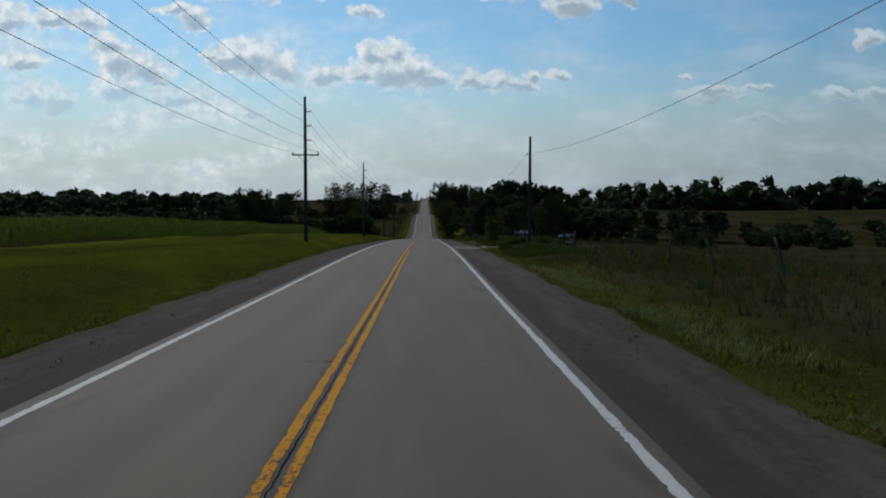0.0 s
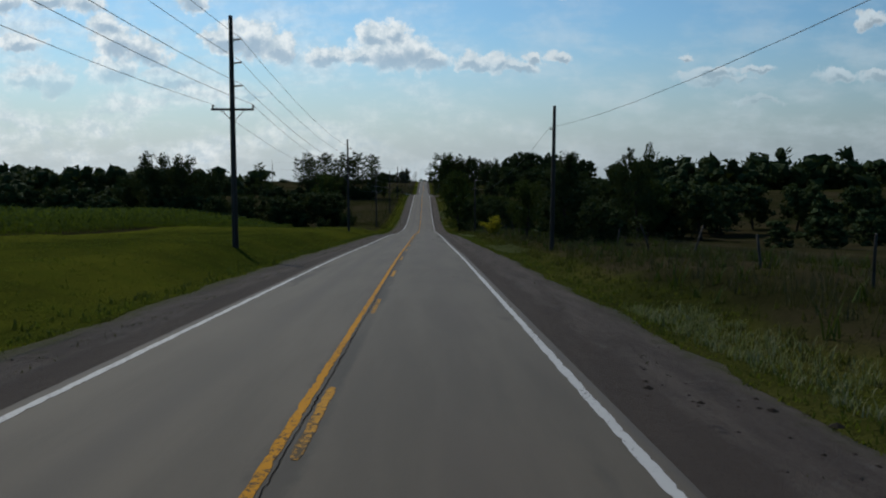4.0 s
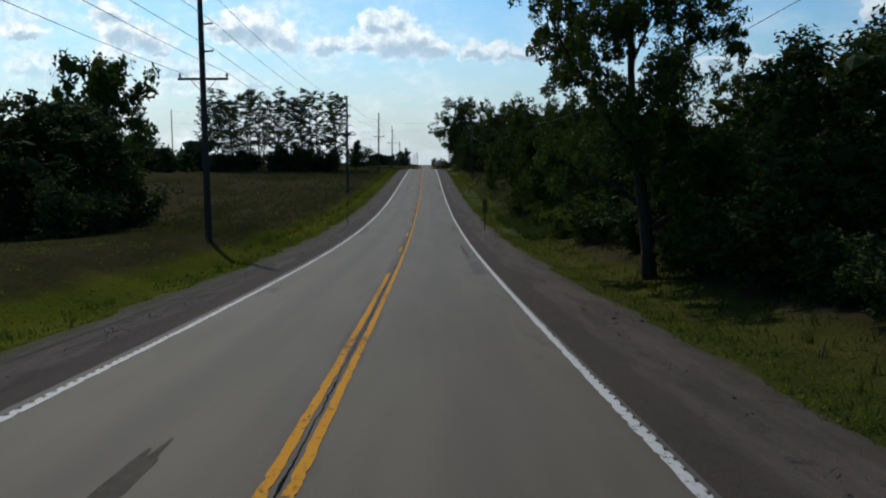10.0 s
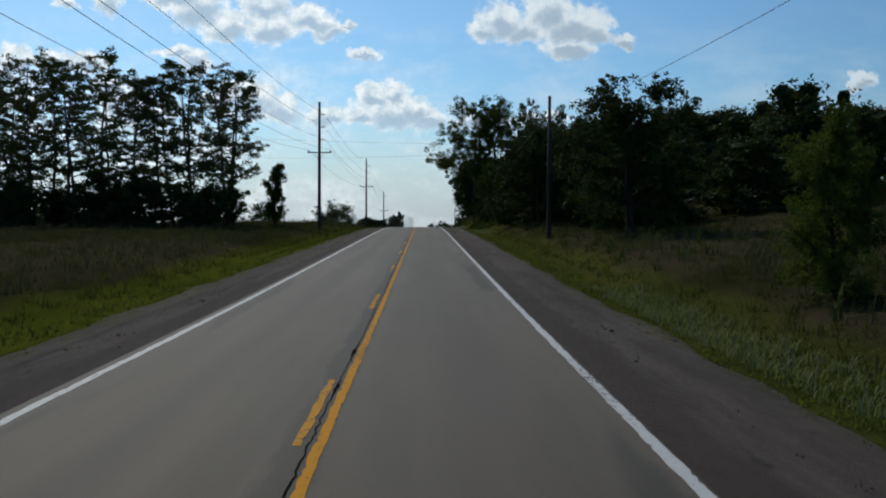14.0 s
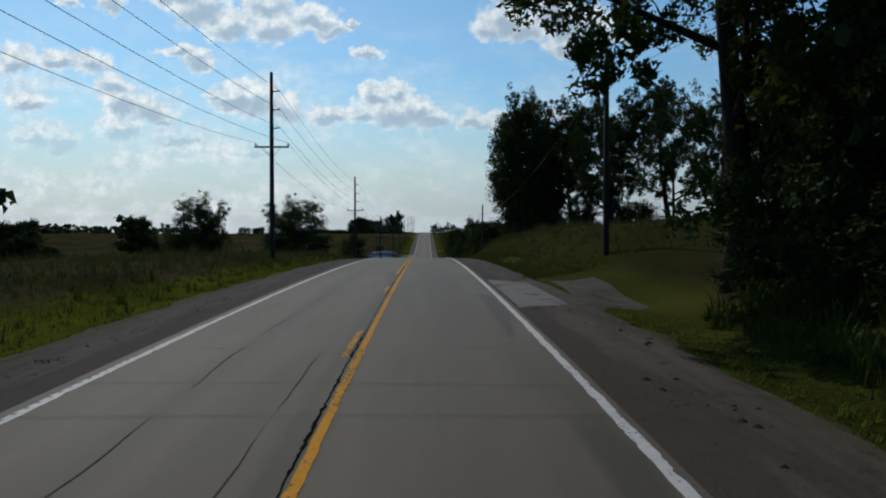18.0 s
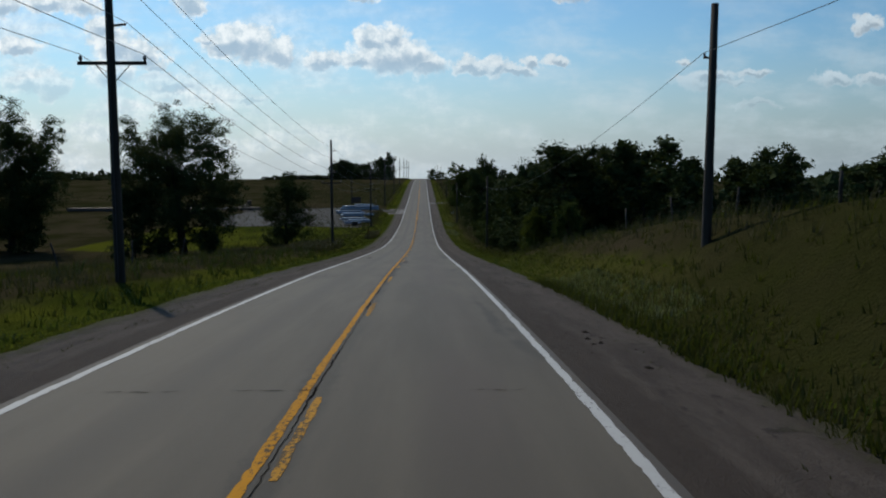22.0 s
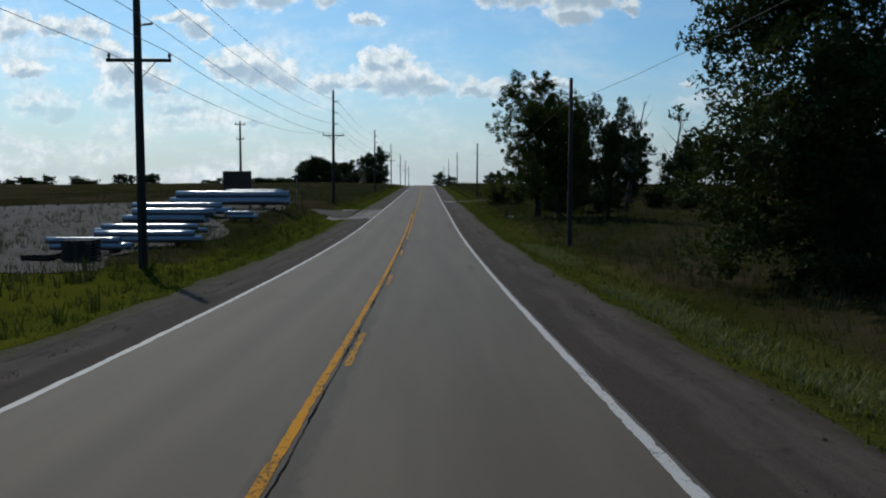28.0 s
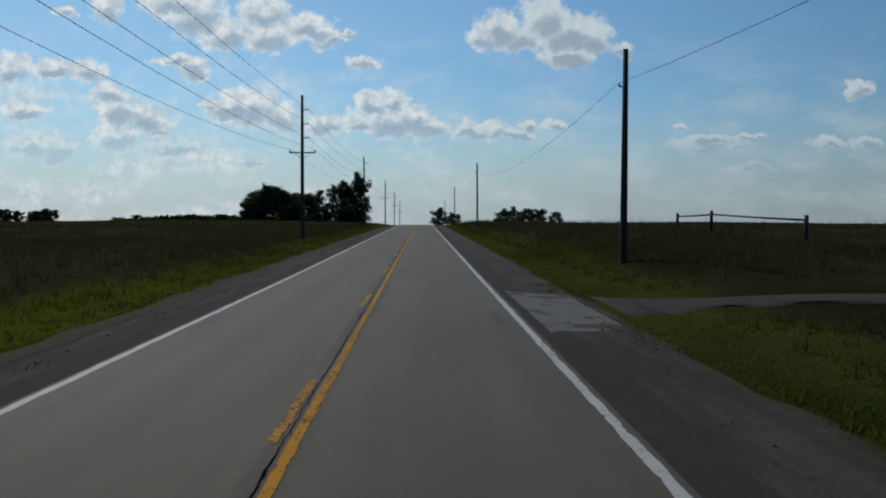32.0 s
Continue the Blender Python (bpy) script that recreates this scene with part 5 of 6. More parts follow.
# ---------------- grass and weeds of the verges ----------------
def blades(rng, x, y, h, w, lean, mat, name, label, per=5, fine=True):
    """Tufts of narrow curved blades at the given places."""
    n = len(x)
    z = ground_z(x, y)
    V, F, n0 = [], [], 0
    for k in range(per):
        a = rng.random(n) * 6.28
        hh = h * (0.55 + 0.6 * rng.random(n))
        l = lean * hh * (0.4 + 0.9 * rng.random(n))
        ox, oy = rng.normal(size=n) * 0.10, rng.normal(size=n) * 0.10
        b = np.stack([x + ox, y + oy, z - 0.03], 1)
        c = np.stack([np.cos(a), np.sin(a), np.zeros(n)], 1)
        s = np.stack([-np.sin(a), np.cos(a), np.zeros(n)], 1) * (w * (0.7 + 0.6 * rng.random(n)))[:, None]
        tip = b + c * l[:, None] + np.array([0, 0, 1.0]) * hh[:, None]
        if fine:
            v = np.stack([b - s, b + s, tip], 1).reshape(-1, 3)
            F += (np.arange(n * 3).reshape(-1, 3) + n0).tolist()
        else:
            mid = b + c * (l * 0.35)[:, None] + np.array([0, 0, 1.0]) * (hh * 0.62)[:, None]
            v = np.stack([b - s, b + s, mid + s * 0.7, mid - s * 0.7, tip], 1).reshape(-1, 3)
            i = np.arange(n) * 5 + n0
            F += np.stack([i, i + 1, i + 2, i + 3], 1).tolist() + np.stack([i + 3, i + 2, i + 4], 1).tolist()
        V.append(v)
        n0 += len(v)
    ob = new(name, mesh(name, np.concatenate(V), F, mat))
    return tagged(ob, label, "grass", kind="stuff")


OPENINGS = [(1, 64.5, 73), (1, 465, 477), (-1, 765, 783), (1, 805, 810)]


def verge_points(rng, n, a0, a1, power=1.0, y0=-5, y1=960):
    side = np.where(rng.random(n) < 0.5, -1, 1)
    a = a0 + (a1 - a0) * rng.random(n) ** power
    y = y0 + (y1 - y0) * rng.random(n)
    keep = np.ones(n, bool)
    for s, b0, b1 in OPENINGS:
        keep &= ~((side == s) & (y > b0 - 0.5) & (y < b1 + 0.5) & (a < 16))
    return side[keep] * a[keep], y[keep]


GR = np.random.default_rng(21)
x, y = verge_points(GR, 60000, 5.85, 9.0, 1.4)
x = np.where(x < 0, x + 0.35, x)
keep = ~((x > 0) & (y > 484) & (y < 565))
x, y = x[keep], y[keep]
lx = 9 + 17 * GR.random(16000)
x, y = np.concatenate([x, -lx]), np.concatenate([y, -5 + 288 * GR.random(16000)])
blades(GR, x, y, np.full(len(x), 0.10), 0.02, 1.0, M_GRASS, "verge_grass", "bright green mown roadside grass", 5)
x, y = verge_points(GR, 26000, 0.0, 1.0, 0.6)
x = np.sign(x) * (4.75 + 1.25 * np.abs(x)) + np.where(x < 0, 0.3, 0.0)
blades(GR, x, y, np.full(len(x), 0.055), 0.012, 1.3, M_MEADOW, "creeping_grass", "sparse low grass creeping over the gravel edge", 4)
x, y = verge_points(GR, 52000, 8.0, 26, 1.6)
keep = ~((x < 0) & (y < 286)) | (np.abs(x) > 26)
x, y = x[keep], y[keep]
bx, by = 5.85 + 2.4 * GR.random(3500) ** 2.0, 478 + 95 * GR.random(3500)
x, y = np.concatenate([x, bx]), np.concatenate([y, by])
blades(GR, x, y, 0.16 + 0.2 * GR.random(len(x)), 0.02, 0.6, M_MEADOW, "meadow_grass", "uneven dark green meadow grass", 6)
x, y = verge_points(GR, 26000, 9.8, 44, 1.6)
keep = ~((x < 0) & (y < 288))
x, y = x[keep], y[keep]
blades(GR, x, y, 0.40 + 0.45 * GR.random(len(x)), 0.016, 0.45, M_GRASS_DRY, "dry_grass", "tall straw-coloured seeding grass", 7)


# ---------------- driveways ----------------
def slab(name, x0, x1, y0, y1, mat, label, lift=0.03, flare=0.0, seed=1, n=14):
    """A drive running off the road, widening towards it, laid over the ground."""
    sg = 1 if x1 > 0 else -1
    lo, hi = sorted((abs(x0), abs(x1)))
    xs_ = sorted(set([lo, hi] + [q for q in list(np.arange(4.0, 9.0, 0.35)) + side_x if lo + 0.1 < q < hi - 0.1]))
    n = len(xs_)
    v, f = [], []
    rows = max(9, int((y1 - y0) * 1.6))
    for i, a in enumerate(xs_):
        xv, s = sg * a, i / (n - 1)
        w = flare * (1 - s) ** 2.2
        for j in range(rows):
            yv = (y0 - w) + (y1 - y0 + 2 * w) * j / (rows - 1)
            if j in (0, rows - 1):
                yv += 0.3 * math.sin(a * 2.3 + seed) + 0.2 * math.sin(a * 5.1 + j)
            z = float(road_z(yv)) - 0.012 - 0.035 * (a - edge_in) - 0.30 * float(ease(a, 5.8, 6.9)) + 0.012
            if a > 5.96:
                z = max(z, sheet_z(xv, yv) + 0.035)
            v.append((xv, yv, z + lift - (0.07 if j in (0, rows - 1) or (i == n - 1 and a > 10) else 0)))
            if i and j:
                q = i * rows + j
                f.append((q - rows - 1, q - 1, q, q - rows) if sg > 0 else (q - rows - 1, q - rows, q, q - 1))
    ob = new(name, mesh(name, v, f, mat, True))
    return tagged(ob, label, "driveway", kind="structure")


M_DRIVE = material("driveway_gravel", two_scale((0.028, 0.024, 0.017), (0.044, 0.037, 0.028), (0.060, 0.052, 0.040), 0.7, 12, bump=0.6, dist=0.03), rough=0.95, spec=0.15)
def apron_build(g, w):
    """Broken pale surfacing with dark gravel showing through."""
    gap = g.noise(w, 0.9, 5.0, 0.6)
    grit = g.noise(w, 30.0, 3.0, 0.7)
    col = g.mix(grit, (0.15, 0.145, 0.135), (0.095, 0.09, 0.085))
    col = g.mix(g.band(gap, 0.54, 0.58), col, g.mix(grit, (0.035, 0.029, 0.026), (0.075, 0.064, 0.057)))
    return col, g.math("ADD", grit, g.math("MULTIPLY", g.band(gap, 0.54, 0.50), 2.0)), 0.5, 0.02


M_APRON = material("broken_apron", apron_build, rough=0.9, spec=0.15)
def entrance_build(g, w):
    """Worn pale surfacing, streaked with dirt that cars drag along the road."""
    drag = g.noise(g.vec("MULTIPLY", w, (1.0, 0.25, 1.0)), 1.3, 6.0, 0.65)
    grit = g.noise(w, 28.0, 3.0, 0.7)
    col = g.mix(grit, (0.205, 0.193, 0.178), (0.135, 0.126, 0.116))
    col = g.mix(g.math("MULTIPLY", g.band(drag, 0.47, 0.60), 0.85), col, g.mix(grit, (0.040, 0.033, 0.029), (0.080, 0.068, 0.060)))
    return col, g.math("ADD", grit, drag), 0.6, 0.02


M_ENTRANCE = material("worn_entrance_slab", entrance_build, rough=0.92, spec=0.1)
slab("driveway", 5.2, 24, 68.4, 70.4, M_DRIVE, "gravel farm drive leaving the road", 0.0, 2.0)
slab("driveway_apron", 3.7, 6.4, 66.2, 71.4, M_APRON, "cracked pale asphalt apron where a drive meets the road", 0.008, 2.6, 2, 8)
slab("driveway", 5.2, 7.6, 466.5, 475.4, M_DRIVE, "gravel farm track climbing the bank", 0.0, 1.4)
slab("driveway_apron", 3.7, 5.2, 465.6, 476.4, M_APRON, "broken pale asphalt apron at a farm track", 0.008, 1.0, 3, 8)
slab("driveway", -5.9, -60, 765.0, 773.5, M_DRIVE, "pale gravel entrance to the pipe yard", 0.02, 3.5)
slab("driveway_apron", -3.62, -7.8, 761.5, 778.6, M_ENTRANCE, "pale worn entrance slab with dirt spread over it", 0.010, 1.5, 4, 9)
slab("driveway", 5.2, 15.0, 806.4, 808.2, M_DRIVE, "gravel field entrance", 0.0, 3.0)
slab("driveway_apron", 3.85, 5.6, 803.0, 811.5, M_APRON, "broken pale asphalt apron at a field entrance", 0.008, 1.0, 6, 8)

# ---------------- cracks and patches on the road ----------------
CR = random.Random(3)


def road_blot(name, cx, cy, sx, sy, mat, label, lift=0.004, n=30, rag=0.6):
    v = [(cx, cy, float(road_z(cy)) + 0.02 - 0.005 * abs(cx) + lift)]
    for i in range(n):
        a = 2 * math.pi * i / n
        c, s = math.cos(a), math.sin(a)
        m = (abs(c) ** 6 + abs(s) ** 6) ** (-1 / 6) * (1 + rag * (CR.random() - 0.5))
        x, y = cx + sx * c * m, cy + sy * s * m
        v.append((x, y, float(road_z(y)) + 0.02 - 0.005 * abs(x) + lift))
    ob = new(name, mesh(name, v, [(0, 1 + i, 1 + (i + 1) % n) for i in range(n)], mat))
    return tagged(ob, label, "road patch", kind="structure")


for y in (12, 35, 58.6, 70, 95, 128, 161, 183, 194, 205, 219, 232, 281, 302, 342, 368, 396, 425, 458, 492, 552, 576, 587, 599, 611, 636, 660, 690, 708, 723, 757, 781, 802):
    for x0, x1 in ((-3.2, -1.4), (-1.1, 0.5), (0.3, 1.1), (1.6, 2.9)):
        if CR.random() < 0.28:
            continue
        n, v, f = 44, [], []
        a, b = x0 + CR.random() * 0.5, x1 - CR.random() * 0.5
        off = CR.random() * 6
        for i in range(n):
            s = i / (n - 1)
            x = a + (b - a) * s
            yy = y + 0.018 * math.sin(s * 9 + off) + 0.014 * math.sin(s * 31 + off) + 0.016 * (CR.random() - 0.5)
            w = 0.013 * (0.2 + math.sin(math.pi * s)) * max(0.02, abs(math.sin(s * 11 + off)) * 1.2 - 0.35 + 0.9 * (CR.random() - 0.4))
            z = float(road_z(yy)) + 0.02 - 0.005 * abs(x) + 0.011
            v += [(x, yy - w, z), (x, yy + w, z)]
            if i:
                f.append((2 * i - 2, 2 * i, 2 * i + 1, 2 * i - 1))
        ob = new("road_crack", mesh("road_crack", v, f, M_CRACK))
        tagged(ob, "dark transverse crack across the asphalt lane", "road crack", kind="structure")
for cx, cy, sx, sy in ((-1.3, 251.4, 0.11, 1.7), (-2.6, 604, 0.17, 2.0), (2.98, 196.8, 0.26, 3.4), (2.2, 514.6, 0.22, 2.0), (3.08, 535.0, 0.09, 3.6), (0.36, 593.4, 0.12, 2.4),
                       (3.02, 284.0, 0.08, 4.0), (2.3, 97.0, 0.10, 1.2)):
    road_blot("asphalt_patch", cx, cy, sx, sy, M_PATCH, "dark asphalt repair patch on the lane", rag=0.5)
for x0, ya, yb, amp in ((-1.8, 449, 472, 0.06), (-0.42, 446, 458, 0.03)):
    n, v, f = int((yb - ya) / 0.4), [], []
    off = CR.random() * 6
    for i in range(n):
        yy = ya + i * 0.4
        xx = x0 + amp * math.sin(yy * 0.35 + off) + 0.4 * amp * math.sin(yy * 1.7 + off) + 0.02 * (CR.random() - 0.5)
        w = 0.009 * max(0.02, abs(math.sin(yy * 0.6 + off)) * 1.3 - 0.4 + 0.3 * CR.random())
        z = float(road_z(yy)) + 0.02 - 0.005 * abs(xx) + 0.009
        v += [(xx - w, yy, z), (xx + w, yy, z)]
        if i:
            f.append((2 * i - 2, 2 * i - 1, 2 * i + 1, 2 * i))
    tagged(new("road_crack", mesh("road_crack", v, f, M_PATCH)), "long dark crack running along the asphalt lane", "road crack", kind="structure")
# rumble notches that break up the white lines
notch = Geo()
for sgn in (-1, 1):
    for y0, y1 in ((128, 238), (246, 335), (440, 520), (640, 668), (706, 740), (560, 640)):
        if (sgn < 0 and y0 in (560, 640, 706)) or (sgn > 0 and y0 in (440, 560, 640)):
            continue
        y = y0
        while y < y1:
            z = float(road_z(y)) + 0.02 - 0.005 * 3.5 + 0.0095
            xo = float(np.interp(y, LINE_Y, LEFT_LINE if sgn < 0 else RIGHT_LINE)) + sgn * 0.045
            notch.add([(xo - 0.012, y, z), (xo + 0.03, y + 0.03, z), (xo + 0.03, y + 0.10, z), (xo - 0.012, y + 0.07, z)], [(0, 1, 2, 3)])
            y += 0.30
ob = new("rumble_strip", notch.make("rumble_strip", M_PATCH))
tagged(ob, "row of dark rumble notches cut along the white lines", "rumble strip", kind="stuff")


# ---------------- roadside furniture ----------------
def post_mesh(h, r=0.055, lean=0.0, seed=0, mat=None, sides=7):
    g = Geo()
    q = random.Random(seed)
    g.tube([(0, 0, -0.4), (lean * 0.1, 0, 0.3), (lean * 0.5 * h, 0.02 * q.random(), h * 0.6), (lean * h, 0.03 * q.random(), h)], [r * 1.1, r, r * 0.92, r * 0.8], sides)
    return g.make("shaft", mat or M_POST, True)


POSTS = [post_mesh(1.15 + 0.12 * k, 0.06 - 0.004 * k, (0.0, 0.12, -0.2, 0.34)[k], k) for k in range(4)]


def wire_fence(xf, ys_list, label, wires=(0.45, 0.75, 1.02), slump=0.0):
    fence = thing("wire_fence", xf(ys_list[0]), ys_list[0], gz(xf(ys_list[0]), ys_list[0]), label, "fence", "pasture fences")
    ox, oy, oz = xf(ys_list[0]), ys_list[0], gz(xf(ys_list[0]), ys_list[0])
    q = random.Random(int(ys_list[0]) + 7)
    tops_ = []
    for y in ys_list:
        x = xf(y) + 0.15 * (q.random() - 0.5)
        p = part("post", POSTS[q.randrange(4)], fence)
        p.matrix_local = pose(x - ox, y - oy, gz(x, y) - oz, 3 * q.random(), -slump * (0.35 + 0.9 * q.random()), q.random() * 360 if not slump else 20 * q.random())
        tops_.append((x - ox, y - oy, gz(x, y) - oz))
    for w in wires:
        g = Geo()
        pts = []
        for a, b in zip(tops_, tops_[1:]):
            pts += [(a[0], a[1], a[2] + w), ((a[0] + b[0]) / 2, (a[1] + b[1]) / 2, (a[2] + b[2]) / 2 + w - 0.05)]
        pts.append((tops_[-1][0], tops_[-1][1], tops_[-1][2] + w))
        g.tube(pts, 0.0018, 4)
        part("strand", g.make("strand", M_POST), fence)
    return fence


wire_fence(lambda y: 14.0, [-6, 1, 8, 15, 21.5, 28, 35, 42, 49.5, 57], "sagging wire fence on leaning grey posts beside the pasture")
wire_fence(lambda y: 13.6 + 0.4 * math.sin(y * 0.05), [84, 91, 98.5, 106, 113, 120, 128, 136, 144, 152], "sagging wire fence on leaning grey posts in rough grass")
wire_fence(lambda y: 12.6 + 0.4 * math.sin(y * 0.07), [178, 185, 192, 199, 205, 212, 219, 226, 233, 240, 246], "broken wire fence with steeply leaning posts", (0.35, 0.6), 30.0)
wire_fence(lambda y: 13.4, [541, 549, 557, 565, 573, 581, 590], "low wire fence along the top of a grassy bank")
wire_fence(lambda y: -15.5, [520, 530, 540, 550, 560, 570, 580, 590, 600], "wire fence on thin posts beside the meadow")


def rail_fence(x, ys_list, h, label, rails, group="", boards=()):
    ob = thing("rail_fence", x, ys_list[0], gz(x, ys_list[0]), label, "fence", group)
    oz, oy = gz(x, ys_list[0]), ys_list[0]
    for y in ys_list:
        g = Geo()
        g.tube([(0, 0, -0.4), (0, 0, h * 0.5), (0.02, 0, h)], [0.11, 0.105, 0.095], 9)
        p = part("post", g.make("post", M_POST, True), ob)
        p.matrix_local = pose(0, y - oy, gz(x, y) - oz)
    for a, b in zip(ys_list, ys_list[1:]):
        for r in rails:
            g = Geo()
            za, zb = gz(x, a) - oz + r, gz(x, b) - oz + r
            g.tube([(0.09, a - oy, za), (0.10, (a + b) / 2 - oy, (za + zb) / 2 - 0.02), (0.09, b - oy, zb)], 0.055, 7)
            part("rail", g.make("rail", M_POST, True), ob)
    for y, z, w in boards:
        g = Geo()
        g.box(-0.02 - w, -0.03 + y - oy, gz(x, y) - oz + z, 0.02 + w, 0.03 + y - oy, gz(x, y) - oz + z + 0.16, bevel=0.01)
        part("board", g.make("board", M_WHITEPAINT), ob, "small white painted board")
    return ob


rail_fence(19.8, [826, 839, 846], 1.25, "weathered wooden corner fence with a single top rail", (1.0,))
rail_fence(10.6, [76.5, 79.5, 84], 1.35, "dark wooden gate posts and rails at a farm drive", (0.55, 1.1), "farm gate", ((76.5, 1.0, 0.45),))
rail_fence(11.9, [57.5, 62.0], 1.35, "dark wooden gate posts and rails at a farm drive", (0.55, 1.1), "farm gate", ((62.0, 0.95, 0.42),))


def mailbox(x, y):
    ob = thing("mailbox", x, y, gz(x, y), "dark metal mailbox on a wooden post beside the road", "mailbox")
    part("post", post_mesh(0.95, 0.055, 0.0, 3), ob)
    a = Geo()
    a.box(-0.35, -0.045, 0.86, 0.12, 0.045, 0.94)
    part("arm", a.make("arm", M_POST), ob)
    g = Geo()
    n, ring = 10, []
    prof = [(-0.09, 0.0), (0.09, 0.0)] + [(0.09 * math.cos(math.pi * i / n), 0.11 + 0.09 * math.sin(math.pi * i / n)) for i in range(n + 1)]
    for x0 in (-0.42, 0.08):
        ring += [(x0, p[0], 0.945 + p[1]) for p in prof]
    m = len(prof)
    fs = [tuple(range(m - 1, -1, -1)), tuple(range(m, 2 * m))] + [(i, (i + 1) % m, m + (i + 1) % m, m + i) for i in range(m)]
    g.add(ring, fs)
    part("box", g.make("box", M_DARKSTEEL), ob)
    fl = Geo()
    fl.box(-0.30, -0.115, 1.03, -0.27, -0.10, 1.22)
    part("flag", fl.make("flag", M_BOARD), ob)
    return ob


mailbox(6.4, 79.5)


def stripes_build(g, w):
    s = g.add("ShaderNodeSeparateXYZ", {}, Vector=w)
    d = g.math("FRACT", g.math("MULTIPLY", g.math("ADD", s.outputs[0], s.outputs[2]), 4.2))
    return (g.mix(g.math("GREATER_THAN", d, 0.5), (0.012, 0.012, 0.012), (0.22, 0.13, 0.015)),)


M_STRIPES = material("hazard_stripes", stripes_build, rough=0.5)


def object_marker(x, y, face=True, h=1.0, turn=0):
    ob = thing("object_marker", x, y, gz(x, y), "narrow striped hazard marker on a steel post" if face else "short dark marker post in the verge grass", "road sign", "verge markers", turn)
    g = Geo()
    g.box(-0.03, -0.02, -0.4, 0.03, 0.02, h + (0.9 if face else 0), bevel=0.008)
    part("post", g.make("post", M_POST if face else M_DARKSTEEL), ob)
    if face:
        p = Geo()
        p.box(-0.155, -0.032, h, 0.155, -0.022, h + 0.92, bevel=0.003)
        part("panel", p.make("panel", M_STRIPES), ob, "black and yellow diagonal striped panel")
    else:
        p = Geo()
        p.box(-0.07, -0.035, h - 0.32, 0.07, -0.022, h, bevel=0.003)
        part("reflector", p.make("reflector", M_DARKSTEEL), ob)
    return ob


object_marker(5.3, 303.4, True, 1.3)
object_marker(-4.9, 309.2, False, 1.9)
object_marker(-7.5, 677, True)
object_marker(5.9, 677, False, 1.3)
object_marker(6.9, 677, False, 1.4)


def stub_post(x, y):
    ob = thing("marker_post", x, y, gz(x, y), "short brown wooden marker post with a pale stone at its foot", "post")
    part("shaft", post_mesh(0.9, 0.09, 0.0, 5), ob)
    g = Geo()
    g.tube([(0.15, -0.5, 0.06), (0.35, -0.55, 0.12), (0.6, -0.5, 0.10), (0.8, -0.45, 0.05)], [0.05, 0.12, 0.11, 0.04], 7)
    part("stone", g.make("stone", M_WHITEPAINT, True), ob, "pale flat stone")
    return ob


stub_post(8.9, 766)


def stop_sign(x, y):
    ob = thing("street_sign", x, y, gz(x, y), "sign post seen edge-on with a name blade above an octagonal sign", "road sign")
    g = Geo()
    g.box(-0.03, -0.03, -0.5, 0.03, 0.03, 3.25, bevel=0.01)
    part("post", g.make("post", M_STEEL), ob)
    o = Geo()
    ring = [(0.38 * math.cos(math.pi * (i + 0.5) / 4), 0.38 * math.sin(math.pi * (i + 0.5) / 4)) for i in range(8)]
    m = Matrix.Rotation(radians(80), 4, "Z")
    v = [m @ Vector((p[0], -0.045, 2.5 + p[1])) for p in ring] + [m @ Vector((p[0], -0.037, 2.5 + p[1])) for p in ring]
    o.add(v, [tuple(range(8)), tuple(range(15, 7, -1))] + [(i, 8 + i, 8 + (i + 1) % 8, (i + 1) % 8) for i in range(8)])
    part("octagon", o.make("octagon", M_DARKSTEEL), ob, "dark edge-on octagonal sign plate")
    b = Geo()
    b.box(-0.48, -0.015, 3.26, 0.48, 0.015, 3.46, bevel=0.006)
    part("name_blade", b.make("name_blade", M_DARKSTEEL), ob, "dark narrow name blade")
    return ob


stop_sign(-11.4, 768)


# ---------------- the pipe yard ----------------
yard_v, yard_f = sheet(np.linspace(-46, -11.8, 60), np.linspace(716, 764, 60), lambda x, y: np.vectorize(sheet_z)(x, y) + 0.035)
yard_v = [(x + 1.2 * math.sin(y * 0.31), y + 1.0 * math.sin(x * 0.4), sheet_z(x + 1.2 * math.sin(y * 0.31), y + 1.0 * math.sin(x * 0.4)) + 0.035) for x, y, z in yard_v]
tagged(new("gravel_yard", mesh("gravel_yard", yard_v, yard_f, M_GRAVEL_LOT, True)), "pale gravel storage yard beside the road", "yard", kind="structure")


def steel_pipe(x0, x1, y, z, r, tilt=0.0, wall=0.02, dark=False):
    """A hollow steel pipe lying across the line of the road, its near end at x1."""
    g = Geo()
    n, m = 20, 7
    L = x1 - x0
    pts = [(x0 + L * i / m, r) for i in range(m + 1)]
    v, f = [], []
    for xx, rr in pts + [(x1, r - wall), (x0, r - wall)]:
        v += [(xx - x1, rr * math.cos(2 * math.pi * k / n), r + rr * math.sin(2 * math.pi * k / n)) for k in range(n)]
    k_rows = len(pts) + 2
    for i in range(k_rows):
        for k in range(n):
            a, b = i * n + k, i * n + (k + 1) % n
            c, d = ((i + 1) % k_rows) * n + k, ((i + 1) % k_rows) * n + (k + 1) % n
            f.append((a, b, d, c))
    g.add(v, f)
    ob = new("steel_pipe", g.make("steel_pipe", M_DARKSTEEL if dark else M_STEEL, True))
    ob.matrix_world = pose(x1, y, z, 0, 0, tilt)
    return tagged(ob, "long dark steel pipe stacked at the back of the yard" if dark else "long bright galvanised steel pipe stacked in the yard", "pipe", "pipes stacked in the yard")


